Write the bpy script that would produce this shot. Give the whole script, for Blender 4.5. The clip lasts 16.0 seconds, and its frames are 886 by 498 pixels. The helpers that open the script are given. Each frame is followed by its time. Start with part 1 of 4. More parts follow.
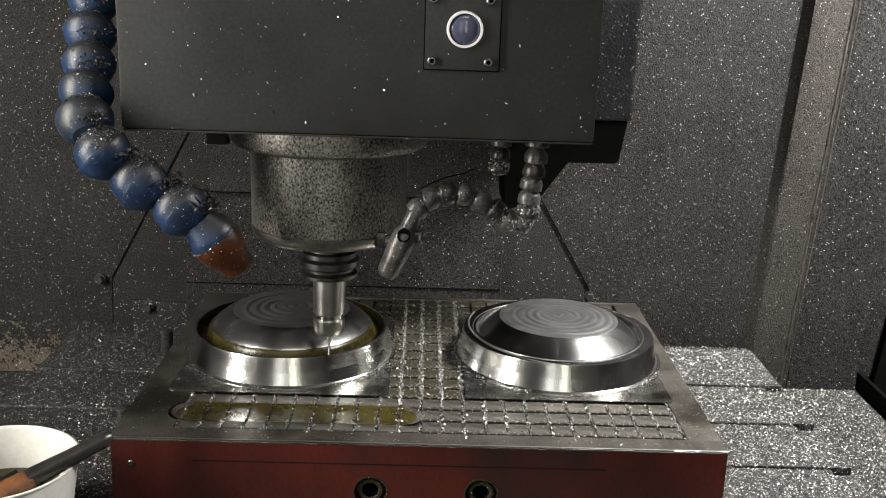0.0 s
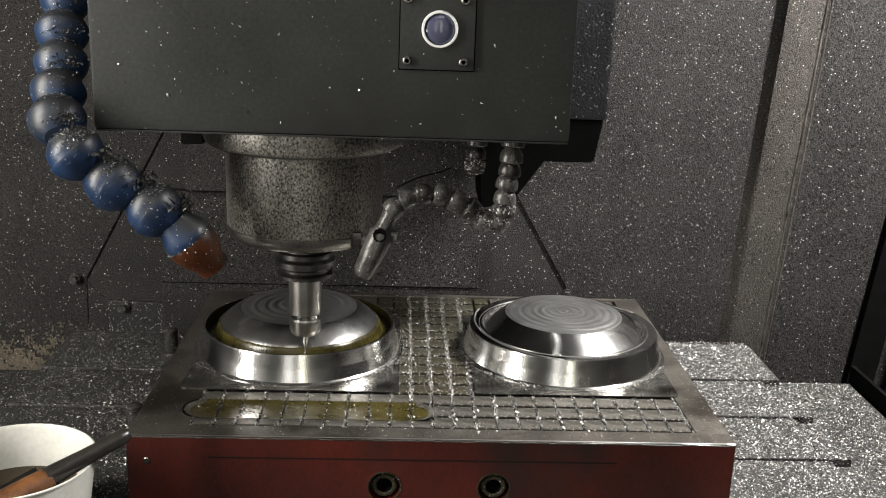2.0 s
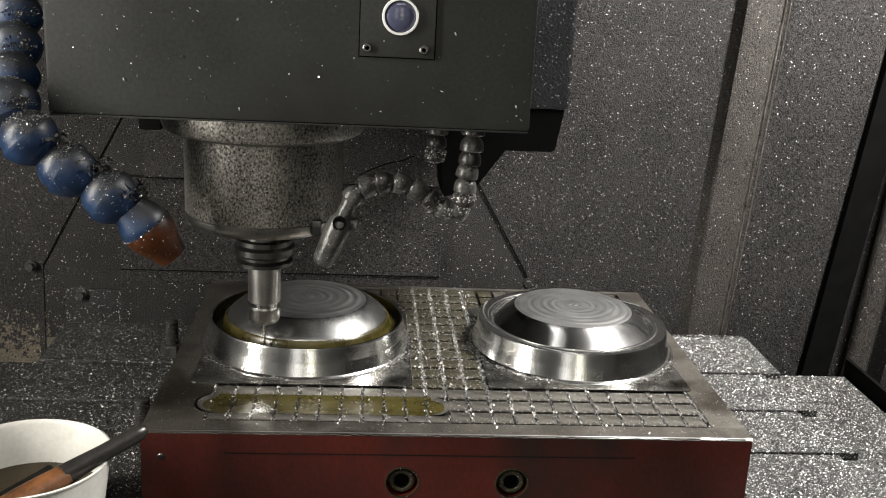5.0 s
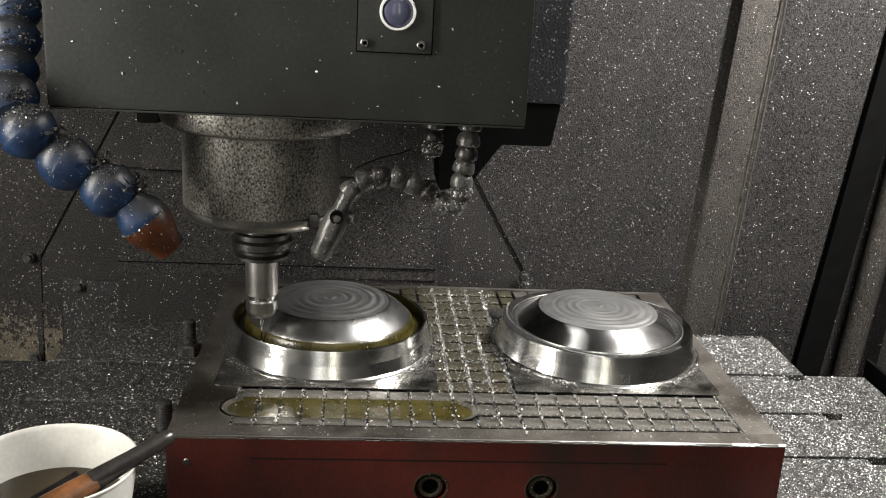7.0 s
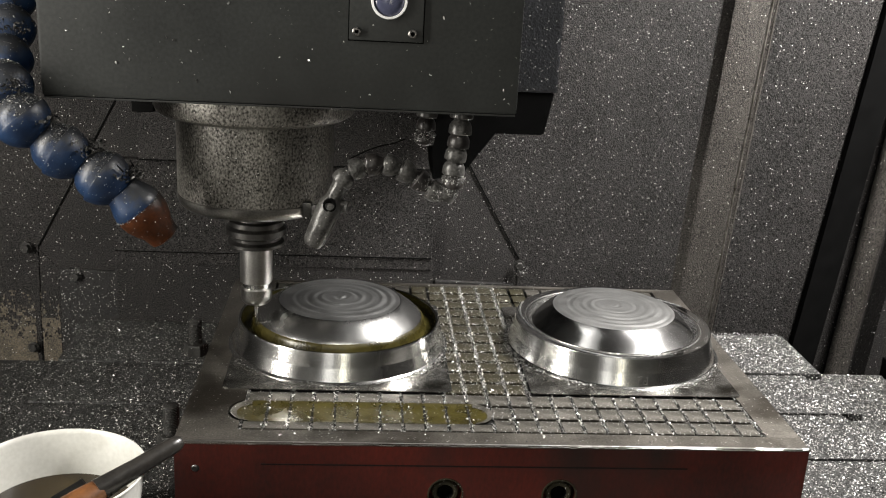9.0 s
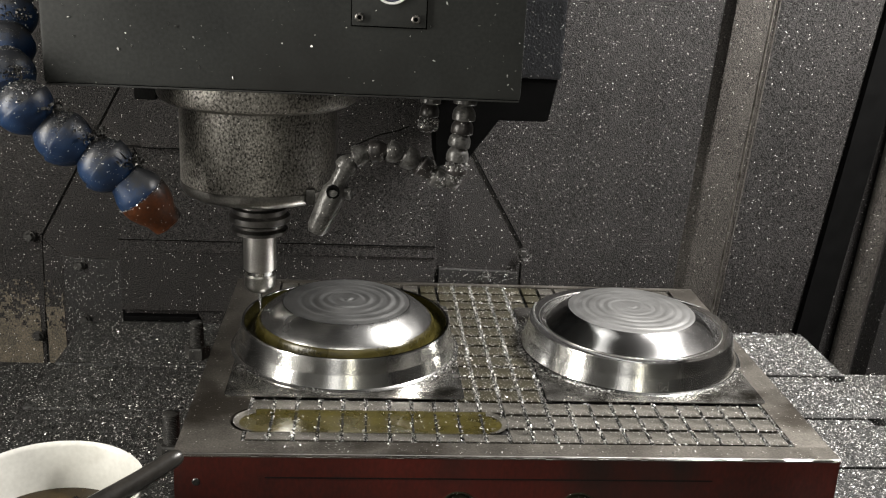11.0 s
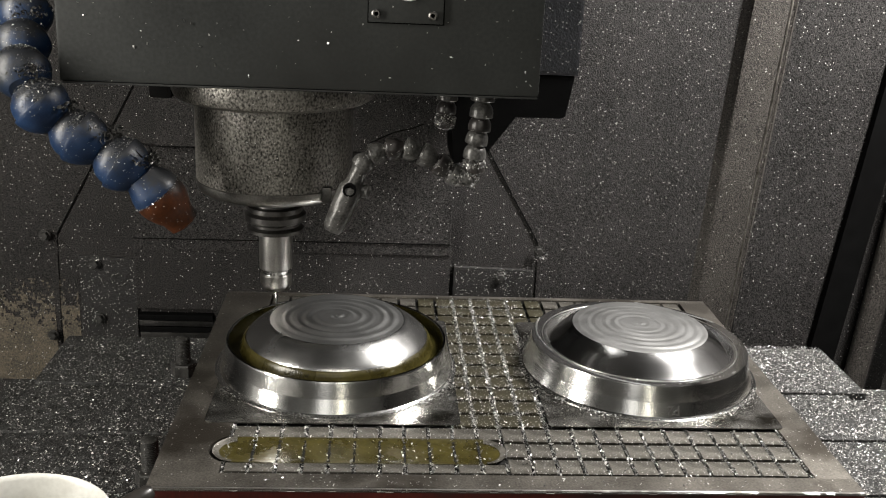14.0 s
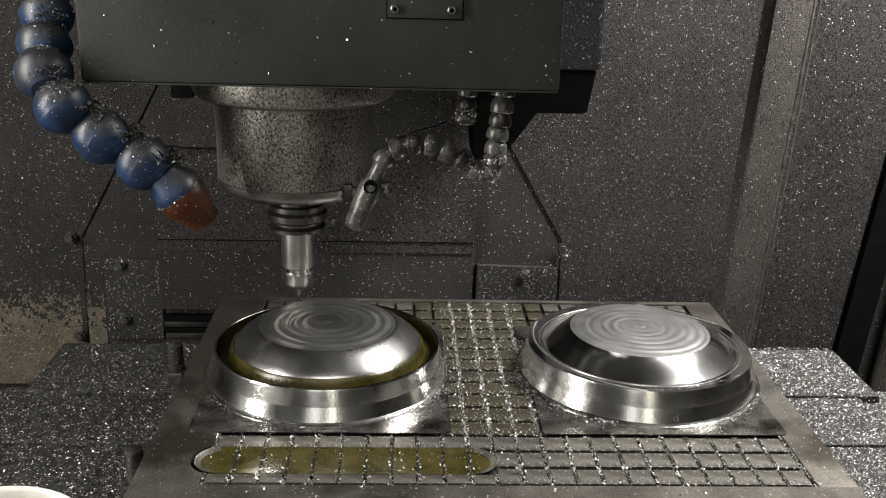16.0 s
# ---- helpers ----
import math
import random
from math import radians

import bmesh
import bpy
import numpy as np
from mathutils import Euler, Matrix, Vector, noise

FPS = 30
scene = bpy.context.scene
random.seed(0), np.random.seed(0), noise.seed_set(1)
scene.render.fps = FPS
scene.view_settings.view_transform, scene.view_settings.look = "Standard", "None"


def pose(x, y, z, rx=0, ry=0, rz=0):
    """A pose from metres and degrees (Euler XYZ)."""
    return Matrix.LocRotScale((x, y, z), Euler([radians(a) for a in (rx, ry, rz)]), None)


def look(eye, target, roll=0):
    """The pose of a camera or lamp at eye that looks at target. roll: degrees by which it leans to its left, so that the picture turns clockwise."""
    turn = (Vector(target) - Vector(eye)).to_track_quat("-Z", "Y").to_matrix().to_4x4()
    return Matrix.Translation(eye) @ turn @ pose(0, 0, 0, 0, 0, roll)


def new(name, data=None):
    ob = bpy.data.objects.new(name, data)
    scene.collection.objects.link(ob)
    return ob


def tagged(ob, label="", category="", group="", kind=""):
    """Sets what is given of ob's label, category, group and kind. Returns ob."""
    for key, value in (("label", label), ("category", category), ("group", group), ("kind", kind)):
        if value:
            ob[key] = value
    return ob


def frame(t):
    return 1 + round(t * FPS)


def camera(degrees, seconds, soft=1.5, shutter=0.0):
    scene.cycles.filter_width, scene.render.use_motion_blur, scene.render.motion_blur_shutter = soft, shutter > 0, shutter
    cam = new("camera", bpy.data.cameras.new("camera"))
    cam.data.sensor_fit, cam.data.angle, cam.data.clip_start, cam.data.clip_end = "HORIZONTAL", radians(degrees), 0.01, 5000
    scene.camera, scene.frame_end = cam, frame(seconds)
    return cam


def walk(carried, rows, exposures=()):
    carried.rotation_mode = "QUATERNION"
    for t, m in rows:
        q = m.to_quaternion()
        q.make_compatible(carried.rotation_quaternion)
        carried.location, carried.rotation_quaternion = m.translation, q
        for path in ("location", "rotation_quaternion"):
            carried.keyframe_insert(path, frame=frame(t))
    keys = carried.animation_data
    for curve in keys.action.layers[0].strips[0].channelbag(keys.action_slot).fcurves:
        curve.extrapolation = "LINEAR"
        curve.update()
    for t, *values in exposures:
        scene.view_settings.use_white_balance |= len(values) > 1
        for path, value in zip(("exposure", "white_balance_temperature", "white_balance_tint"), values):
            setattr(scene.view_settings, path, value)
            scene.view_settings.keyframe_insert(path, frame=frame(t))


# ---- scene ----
cam = camera(48.23, 16.0, soft=1.1)

CAM_ROWS = [
    (0, 0.0618, -0.6502, 0.2802, -1.37, -15.51, 2.01), (0.5, 0.0615, -0.6496, 0.2796, -1.69, -15.42, 2.09),
    (1, 0.0616, -0.6489, 0.2813, -2.00, -15.59, 2.21), (1.5, 0.0636, -0.6488, 0.2820, -2.27, -15.72, 2.03),
    (2, 0.0636, -0.6497, 0.2820, -2.64, -15.65, 2.14), (2.5, 0.0655, -0.6496, 0.2823, -2.88, -15.68, 2.18),
    (3, 0.0664, -0.6495, 0.2814, -3.26, -15.75, 2.36), (3.5, 0.0672, -0.6497, 0.2818, -3.66, -15.89, 2.52),
    (4, 0.0676, -0.6491, 0.2816, -4.12, -15.95, 2.71), (6.5, 0.0655, -0.6497, 0.2827, -5.07, -16.65, 3.25),
    (7, 0.0664, -0.6528, 0.2845, -5.02, -16.69, 3.30), (7.5, 0.0683, -0.6547, 0.2826, -5.06, -16.65, 3.29),
    (8, 0.0693, -0.6526, 0.2823, -5.10, -16.87, 3.35), (8.5, 0.0705, -0.6564, 0.2827, -5.08, -16.99, 3.26),
    (9, 0.0712, -0.6587, 0.2838, -5.02, -17.18, 3.21), (11.5, 0.0712, -0.6576, 0.2812, -4.82, -17.81, 3.01),
    (12, 0.0707, -0.6580, 0.2816, -4.75, -17.80, 3.02), (12.5, 0.0710, -0.6551, 0.2799, -4.59, -17.75, 2.97),
    (13, 0.0690, -0.6513, 0.2798, -4.62, -17.91, 2.86), (13.5, 0.0681, -0.6505, 0.2795, -4.41, -17.99, 2.81),
    (14, 0.0683, -0.6523, 0.2802, -4.11, -17.96, 2.68), (14.5, 0.0700, -0.6539, 0.2800, -3.79, -17.84, 2.56),
    (15, 0.0702, -0.6549, 0.2794, -3.46, -17.76, 2.29), (15.5, 0.0686, -0.6547, 0.2772, -3.17, -17.65, 2.13),
    (16, 0.0703, -0.6511, 0.2761, -2.61, -17.91, 1.62),
]

TABLE_ROWS = [
    (0, -0.0286, 0.0603), (0.5, -0.0232, 0.0631), (1, -0.0176, 0.0651), (1.5, -0.0116, 0.0666),
    (2, -0.0055, 0.0675), (2.5, 0.0008, 0.0680), (3, 0.0072, 0.0673), (3.5, 0.0137, 0.0663),
    (4, 0.0200, 0.0646), (4.8, 0.0294, 0.0606), (5.65, 0.0386, 0.0549), (6.5, 0.0470, 0.0476),
    (7, 0.0513, 0.0429), (7.5, 0.0552, 0.0374), (8, 0.0584, 0.0316), (8.5, 0.0615, 0.0248),
    (9, 0.0634, 0.0187), (9.8, 0.0665, 0.0073), (10.5, 0.0669, -0.0035), (11.5, 0.0647, -0.0177),
    (12, 0.0628, -0.0246), (12.5, 0.0603, -0.0309), (13, 0.0573, -0.0362), (13.5, 0.0538, -0.0415),
    (14, 0.0500, -0.0454), (14.5, 0.0454, -0.0499), (15, 0.0407, -0.0535), (15.5, 0.0356, -0.0567),
    (16, 0.0299, -0.0598),
]

def cam_pose(x, y, z, yaw, pitch, roll):
    return pose(x, y, z, 0, 0, yaw) @ pose(0, 0, 0, 90 + pitch) @ pose(0, 0, 0, 0, 0, roll)


walk(cam, [(r[0], cam_pose(*r[1:])) for r in CAM_ROWS], exposures=[(0, 0.05), (9, 0.0), (13, -0.10), (16, -0.13)])

# ---- light ----
world = bpy.data.worlds.new("world")
world.use_nodes = True
world.node_tree.nodes["Background"].inputs[0].default_value = (0.75, 0.85, 1.0, 1)
world.node_tree.nodes["Background"].inputs[1].default_value = 0.002
scene.world = world


def area_lamp(name, eye, target, sx, sy, watts, colour):
    data = bpy.data.lights.new(name, "AREA")
    data.shape, data.size, data.size_y, data.energy, data.color = "RECTANGLE", sx, sy, watts, colour
    ob = new(name, data)
    ob.matrix_world = look(eye, target)
    return ob


area_lamp("work_lamp_west", (-0.71, -0.40, 0.35), (-0.10, 0.14, 0.22), 0.20, 0.74, 18.5, (1.0, 0.96, 0.88))
area_lamp("work_lamp_east", (0.66, 0.03, 0.76), (0.46, 0.33, 0.36), 0.13, 0.30, 36.0, (1.0, 0.97, 0.93))
# Unseen lamp added to brighten the shop walls that the discs reflect.
area_lamp("shop_fill_lamp", (0.2, -1.9, 2.5), (0.2, -2.2, 0.0), 1.6, 0.3, 19.0, (1.0, 0.96, 0.88))
area_lamp("shop_window", (0.24, -1.7, 0.44), (0.0, 0.0, 0.05), 0.12, 1.1, 2.2, (1.0, 0.95, 0.80))
area_lamp("shop_lamp", (-0.20, -1.7, 0.46), (0.0, 0.0, 0.05), 0.30, 1.05, 1.8, (1.0, 0.97, 0.92))


# ---- materials ----
def ramp(nt, fac, stops):
    n = nt.nodes.new("ShaderNodeValToRGB")
    el = n.color_ramp.elements
    while len(el) < len(stops):
        el.new(0.5)
    for e, (p, c) in zip(el, stops):
        e.position = p
        e.color = (*c, 1) if len(c) == 3 else c
    nt.links.new(fac, n.inputs[0])
    return n.outputs[0]


def surface(name, dark, light, rough=(0.4, 0.6), metal=0.0, scale=60.0, fine=700.0, bump=0.15, specks=0.0, speck_size=900.0,
            stretch=(1, 1, 1), stain=None, coat=0.0, sharp=0.18, weight=0.35, depth=0.001, island=False, shine=0.5, top_tone=None):
    """Two-scale procedural surface: broad patches, fine grain, bright metal specks, stains."""
    m = bpy.data.materials.new(name)
    m.use_nodes = True
    nt = m.node_tree
    b = nt.nodes["Principled BSDF"]
    tc = nt.nodes.new("ShaderNodeTexCoord")
    mp = nt.nodes.new("ShaderNodeMapping")
    mp.inputs["Scale"].default_value = stretch
    nt.links.new(tc.outputs["Object"], mp.inputs[0])

    def noise_tex(s, detail=4):
        n = nt.nodes.new("ShaderNodeTexNoise")
        n.inputs["Scale"].default_value, n.inputs["Detail"].default_value = s, detail
        nt.links.new(mp.outputs[0], n.inputs["Vector"])
        return n.outputs["Fac"]

    broad, grain = noise_tex(scale), noise_tex(fine, 2)
    mix = nt.nodes.new("ShaderNodeMath")
    mix.operation = "MULTIPLY_ADD"
    mix.inputs[1].default_value, mix.inputs[2].default_value = weight, 0.0
    nt.links.new(grain, mix.inputs[0])
    add = nt.nodes.new("ShaderNodeMath")
    add.operation = "MULTIPLY_ADD"
    add.inputs[1].default_value = 1.0 - weight
    nt.links.new(broad, add.inputs[0])
    nt.links.new(mix.outputs[0], add.inputs[2])
    col = ramp(nt, add.outputs[0], [(0.5 - sharp, dark), (0.5 + sharp, light)])
    if stain:
        sn = noise_tex(scale * 0.45, 6)
        fac = ramp(nt, sn, [(0.54, (0, 0, 0)), (0.66, (1, 1, 1))])
        mx = nt.nodes.new("ShaderNodeMixRGB")
        mx.inputs[2].default_value = (*stain, 1)
        nt.links.new(fac, mx.inputs[0])
        nt.links.new(col, mx.inputs[1])
        col = mx.outputs[0]
    rg = nt.nodes.new("ShaderNodeMapRange")
    rg.inputs[3].default_value, rg.inputs[4].default_value = rough
    nt.links.new(broad, rg.inputs[0])
    if specks:
        v = nt.nodes.new("ShaderNodeTexVoronoi")
        v.inputs["Scale"].default_value = speck_size
        nt.links.new(tc.outputs["Object"], v.inputs["Vector"])
        pick = nt.nodes.new("ShaderNodeSeparateColor")
        nt.links.new(v.outputs["Color"], pick.inputs[0])
        keep = nt.nodes.new("ShaderNodeMath")
        keep.operation = "LESS_THAN"
        keep.inputs[1].default_value = specks
        nt.links.new(pick.outputs[0], keep.inputs[0])
        near = nt.nodes.new("ShaderNodeMath")
        near.operation = "LESS_THAN"
        near.inputs[1].default_value = 0.42
        nt.links.new(v.outputs["Distance"], near.inputs[0])
        both = nt.nodes.new("ShaderNodeMath")
        both.operation = "MULTIPLY"
        nt.links.new(keep.outputs[0], both.inputs[0])
        nt.links.new(near.outputs[0], both.inputs[1])
        mx = nt.nodes.new("ShaderNodeMixRGB")
        tone = ramp(nt, pick.outputs[1], [(0.0, (0.10, 0.098, 0.093)), (0.55, (0.30, 0.295, 0.28)), (0.80, (0.62, 0.61, 0.58)), (1.0, (0.88, 0.87, 0.84))])
        nt.links.new(both.outputs[0], mx.inputs[0])
        nt.links.new(col, mx.inputs[1])
        nt.links.new(tone, mx.inputs[2])
        col = mx.outputs[0]
    if island:
        geo = nt.nodes.new("ShaderNodeNewGeometry")
        col = ramp(nt, geo.outputs["Random Per Island"], [(0.0, dark), (0.65, tuple((p + q) * 0.24 for p, q in zip(dark, light))), (1.0, light)])
    # Upward faces blend into a darker tone by their normal, ragged by noise.
    if top_tone:
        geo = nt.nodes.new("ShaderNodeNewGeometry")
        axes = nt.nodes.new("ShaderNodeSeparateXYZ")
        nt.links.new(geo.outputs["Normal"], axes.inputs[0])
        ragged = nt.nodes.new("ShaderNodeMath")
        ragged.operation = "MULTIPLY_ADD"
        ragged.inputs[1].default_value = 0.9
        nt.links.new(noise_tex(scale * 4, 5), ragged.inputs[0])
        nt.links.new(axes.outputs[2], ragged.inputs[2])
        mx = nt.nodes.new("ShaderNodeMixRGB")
        mx.inputs[2].default_value = (*top_tone, 1)
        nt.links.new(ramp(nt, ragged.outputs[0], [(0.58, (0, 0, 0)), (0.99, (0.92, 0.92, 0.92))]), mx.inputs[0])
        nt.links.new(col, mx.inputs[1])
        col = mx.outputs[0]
    nt.links.new(col, b.inputs["Base Color"])
    b.inputs["Specular IOR Level"].default_value = shine
    nt.links.new(rg.outputs[0], b.inputs["Roughness"])
    b.inputs["Metallic"].default_value = metal
    b.inputs["Coat Weight"].default_value = coat
    if bump:
        bp = nt.nodes.new("ShaderNodeBump")
        bp.inputs["Strength"].default_value, bp.inputs["Distance"].default_value = bump, depth
        nt.links.new(add.outputs[0], bp.inputs["Height"])
        nt.links.new(bp.outputs[0], b.inputs["Normal"])
    return m


WALL = surface("chip_dusted_wall", (0.0036, 0.0034, 0.0033), (0.0400, 0.0374, 0.0362), (0.55, 0.80), 0.0, 14, 900, 0.9, 0.030, 1000, sharp=0.085, weight=0.86, depth=0.0012, shine=0.14)
BEIGE = surface("pale_beige_layer", (0.024, 0.0205, 0.0148), (0.118, 0.098, 0.069), (0.6, 0.85), 0.0, 70, 620, 0.8, 0.03, 1050, sharp=0.14, weight=0.65, depth=0.0022)
RIDGE = surface("worn_ridge_sheet", (0.0080, 0.0072, 0.0064), (0.066, 0.0600, 0.0535), (0.50, 0.72), 0.0, 14, 900, 0.9, 0.030, 1000, sharp=0.09, weight=0.84, depth=0.0012, shine=0.18)
PLATE_DARK = surface("dark_plain_sheet", (0.004, 0.0038, 0.0038), (0.024, 0.0228, 0.022), (0.4, 0.6), 0.0, 25, 560, 0.9, 0.09, 1050, weight=0.6, depth=0.0022, shine=0.28)
TABLE_TOP = surface("chip_dusted_iron", (0.003, 0.003, 0.0028), (0.048, 0.048, 0.0465), (0.35, 0.6), 0.1, 160, 700, 1.0, 0.20, 800, sharp=0.12, weight=0.55, depth=0.0022, shine=0.25)
# Rubber and black parts; also paints the shade inside sockets, holes and slot ends.
BLACK = surface("black_parts_and_recess_shade", (0.001, 0.001, 0.001), (0.003, 0.003, 0.003), (0.70, 0.90), shine=0.06)
HEAD_PAINT = surface("dark_painted_sheet", (0.0063, 0.0069, 0.0065), (0.0265, 0.0286, 0.0272), (0.36, 0.58), 0.0, 9, 420, 0.12, 0.002, 1000, sharp=0.15, stain=(0.006, 0.006, 0.0052), shine=0.4)
HEAD_SIDE = surface("bluish_dusted_casting", (0.007, 0.0073, 0.0085), (0.026, 0.0268, 0.031), (0.4, 0.6), 0.0, 20, 620, 0.7, 0.05, 1050, weight=0.5, depth=0.0015, shine=0.3)
CAST = surface("chip_dusted_casting", (0.015, 0.0140, 0.0122), (0.300, 0.286, 0.258), (0.28, 0.44), 0.6, 45, 820, 0.45, 0.04, 1200, sharp=0.15, weight=0.80, depth=0.0008, stretch=(1, 1, 0.75))
BRIGHT = surface("polished_aluminium", (0.60, 0.60, 0.595), (0.76, 0.76, 0.755), (0.10, 0.20), 1.0, 30, 1200, 0.03)
TURNED = surface("turned_aluminium", (0.36, 0.36, 0.357), (0.55, 0.55, 0.546), (0.32, 0.44), 1.0, 60, 1600, 0.16, weight=0.6)
FLANK = surface("machined_aluminium", (0.52, 0.52, 0.508), (0.70, 0.70, 0.688), (0.12, 0.25), 1.0, 70, 900, 0.14)
BRUSHED = surface("ground_steel", (0.33, 0.32, 0.31), (0.50, 0.49, 0.47), (0.24, 0.40), 1.0, 50, 800, 0.08)
DARK_STEEL = surface("dark_steel", (0.07, 0.068, 0.065), (0.16, 0.155, 0.15), (0.25, 0.4), 1.0, 60, 700, 0.1)
NOSE_RING = surface("worn_nose_steel", (0.15, 0.146, 0.138), (0.38, 0.37, 0.35), (0.26, 0.42), 1.0, 60, 800, 0.25)
POLISHED = surface("mirror_turned_aluminium", (0.50, 0.50, 0.495), (0.66, 0.66, 0.655), (0.05, 0.11), 1.0, 60, 1000, 0.02)
CHROME = surface("turned_steel", (0.5, 0.5, 0.49), (0.65, 0.65, 0.64), (0.12, 0.2), 1.0, 60, 900, 0.03)
FIX_TOP = surface("oily_plate_steel", (0.052, 0.047, 0.040), (0.185, 0.170, 0.149), (0.32, 0.54), 0.8, 38, 900, 0.35, 0.03, 1300, stain=(0.040, 0.034, 0.027), weight=0.5)
FOOT = surface("grimy_milled_aluminium", (0.09, 0.085, 0.074), (0.42, 0.41, 0.385), (0.14, 0.34), 0.95, 75, 900, 0.4, 0.12, 1300, stain=(0.032, 0.028, 0.020))
PAD = surface("oily_pad_steel", (0.05, 0.046, 0.038), (0.215, 0.203, 0.18), (0.34, 0.55), 0.75, 60, 900, 0.4, 0.08, 1300, sharp=0.13, stain=(0.034, 0.030, 0.022))
# Darker olive tone for the middle pads and the front screws.
PAD_DARK = surface("dark_olive_pad_steel", (0.012, 0.0108, 0.0060), (0.044, 0.039, 0.023), (0.35, 0.55), 0.15, 60, 900, 0.4, 0.08, 1300, stain=(0.018, 0.016, 0.008), shine=0.25)
# Near-black tone for groove floors, groove lines and the seam.
GROOVE = surface("near_black_groove", (0.002, 0.002, 0.0018), (0.010, 0.0097, 0.0088), (0.5, 0.8), 0.0, 90, 600, shine=0.2)
OIL_FILM = surface("olive_oil_film", (0.014, 0.0116, 0.0030), (0.052, 0.043, 0.010), (0.18, 0.38), 0.1, 60, 500, 0.4)
# Pocket oil made darker, with the groove's shade in the colour.
GROOVE_OIL = surface("shaded_groove_oil", (0.006, 0.0054, 0.0016), (0.034, 0.029, 0.007), (0.14, 0.3), 0.1, 60, 500, 0.4)
SATIN = surface("satin_turned_aluminium", (0.30, 0.30, 0.296), (0.48, 0.48, 0.472), (0.18, 0.33), 1.0, 55, 1000, 0.10)
RED = surface("worn_red_paint", (0.016, 0.0044, 0.0032), (0.078, 0.0104, 0.0060), (0.32, 0.48), 0.0, 18, 500, 0.25, stretch=(1, 1, 0.45), stain=(0.010, 0.0072, 0.0058), shine=0.35)
BLUE = surface("blue_hose_plastic", (0.0025, 0.0115, 0.036), (0.008, 0.028, 0.078), (0.34, 0.52), 0.0, 60, 1200, 0.25, 0.03, 1400, stain=(0.012, 0.016, 0.022), shine=0.5, top_tone=(0.015, 0.0155, 0.0165))
STUD = surface("grimy_black_stud", (0.009, 0.009, 0.0083), (0.048, 0.0465, 0.0435), (0.35, 0.55), 0.3, 160, 900, 0.5, 0.05, 1000)
ORANGE = surface("orange_nozzle_plastic", (0.020, 0.0062, 0.002), (0.085, 0.0235, 0.005), (0.4, 0.55), 0.0, 60, 500, 0.15, 0.02, 1300, stain=(0.013, 0.008, 0.005), shine=0.25, top_tone=(0.007, 0.006, 0.0055))
GREY_HOSE = surface("grimy_grey_hose", (0.014, 0.0135, 0.0128), (0.095, 0.093, 0.088), (0.26, 0.42), 0.25, 130, 700, 0.4, 0.02, 1200, sharp=0.16, weight=0.5, depth=0.0008)
HOSE_DARK = surface("oily_dark_hose", (0.006, 0.0058, 0.006), (0.034, 0.030, 0.028), (0.22, 0.40), 0.1, 130, 700, 0.4, 0.05, 1200)
WHITE = surface("white_cup_plastic", (0.48, 0.474, 0.44), (0.62, 0.614, 0.575), (0.3, 0.45), 0.0, 25, 400, 0.03, stain=(0.33, 0.31, 0.27))
LIQUID = surface("dark_oil", (0.014, 0.0092, 0.003), (0.034, 0.023, 0.009), (0.06, 0.12), 0.0, 20, 200, 0.02, shine=0.25)
BRISTLE = surface("brush_ferrule", (0.030, 0.013, 0.006), (0.150, 0.058, 0.018), (0.3, 0.5), 0.0, 60, 500, 0.3, stain=(0.020, 0.013, 0.008))
HANDLE = surface("grimy_handle", (0.007, 0.0065, 0.006), (0.030, 0.027, 0.024), (0.22, 0.4), 0.0, 50, 500, 0.2)
GREY_PAINT = surface("pale_shop_wall", (0.45, 0.45, 0.43), (0.58, 0.58, 0.56), (0.6, 0.8), 0.0, 4, 60, 0.05)
WHITE_RING = surface("white_ring_plastic", (0.75, 0.75, 0.75), (0.82, 0.82, 0.82), (0.25, 0.35))
LENS = surface("smoked_blue_lens", (0.05, 0.055, 0.09), (0.075, 0.08, 0.13), (0.12, 0.18), 0.0, 30, 300, 0.0)
FLAKE = surface("aluminium_chip", (0.035, 0.034, 0.032), (0.86, 0.85, 0.82), (0.2, 0.42), 0.55, 300, 900, 0.0, island=True)
FLAKE_BRIGHT = surface("bright_aluminium_chip", (0.05, 0.049, 0.047), (1.0, 0.99, 0.97), (0.18, 0.36), 0.45, 300, 900, 0.0, island=True)


# ---- mesh helpers ----
def mesh_of(bm, name, material, smooth=30):
    me = bpy.data.meshes.new(name)
    bm.normal_update()
    bm.to_mesh(me)
    bm.free()
    me.materials.append(material)
    if smooth:
        me.shade_smooth()
        me.set_sharp_from_angle(angle=radians(smooth))
    return me


def part(name, bm, material, parent, label="", smooth=30):
    ob = new(name, mesh_of(bm, name, material, smooth))
    ob.parent = parent
    if label:
        tagged(ob, label)
    return ob


def thing(name, label, category, at=(0, 0, 0), group="", kind=""):
    ob = new(name)
    ob.location = at
    ob.empty_display_size = 0.02
    return tagged(ob, label, category, group, kind)


def block(lo, hi, bevel=0.0, bm=None, m=None):
    bm = bm or bmesh.new()
    got = bmesh.ops.create_cube(bm, size=1)["verts"]
    for v in got:
        v.co = Vector([lo[i] + (v.co[i] + 0.5) * (hi[i] - lo[i]) for i in range(3)])
        if m:
            v.co = m @ v.co
    if bevel:
        es = list({e for v in got for e in v.link_edges})
        bmesh.ops.bevel(bm, geom=es, offset=bevel, segments=2, profile=0.7, affect="EDGES")
    return bm


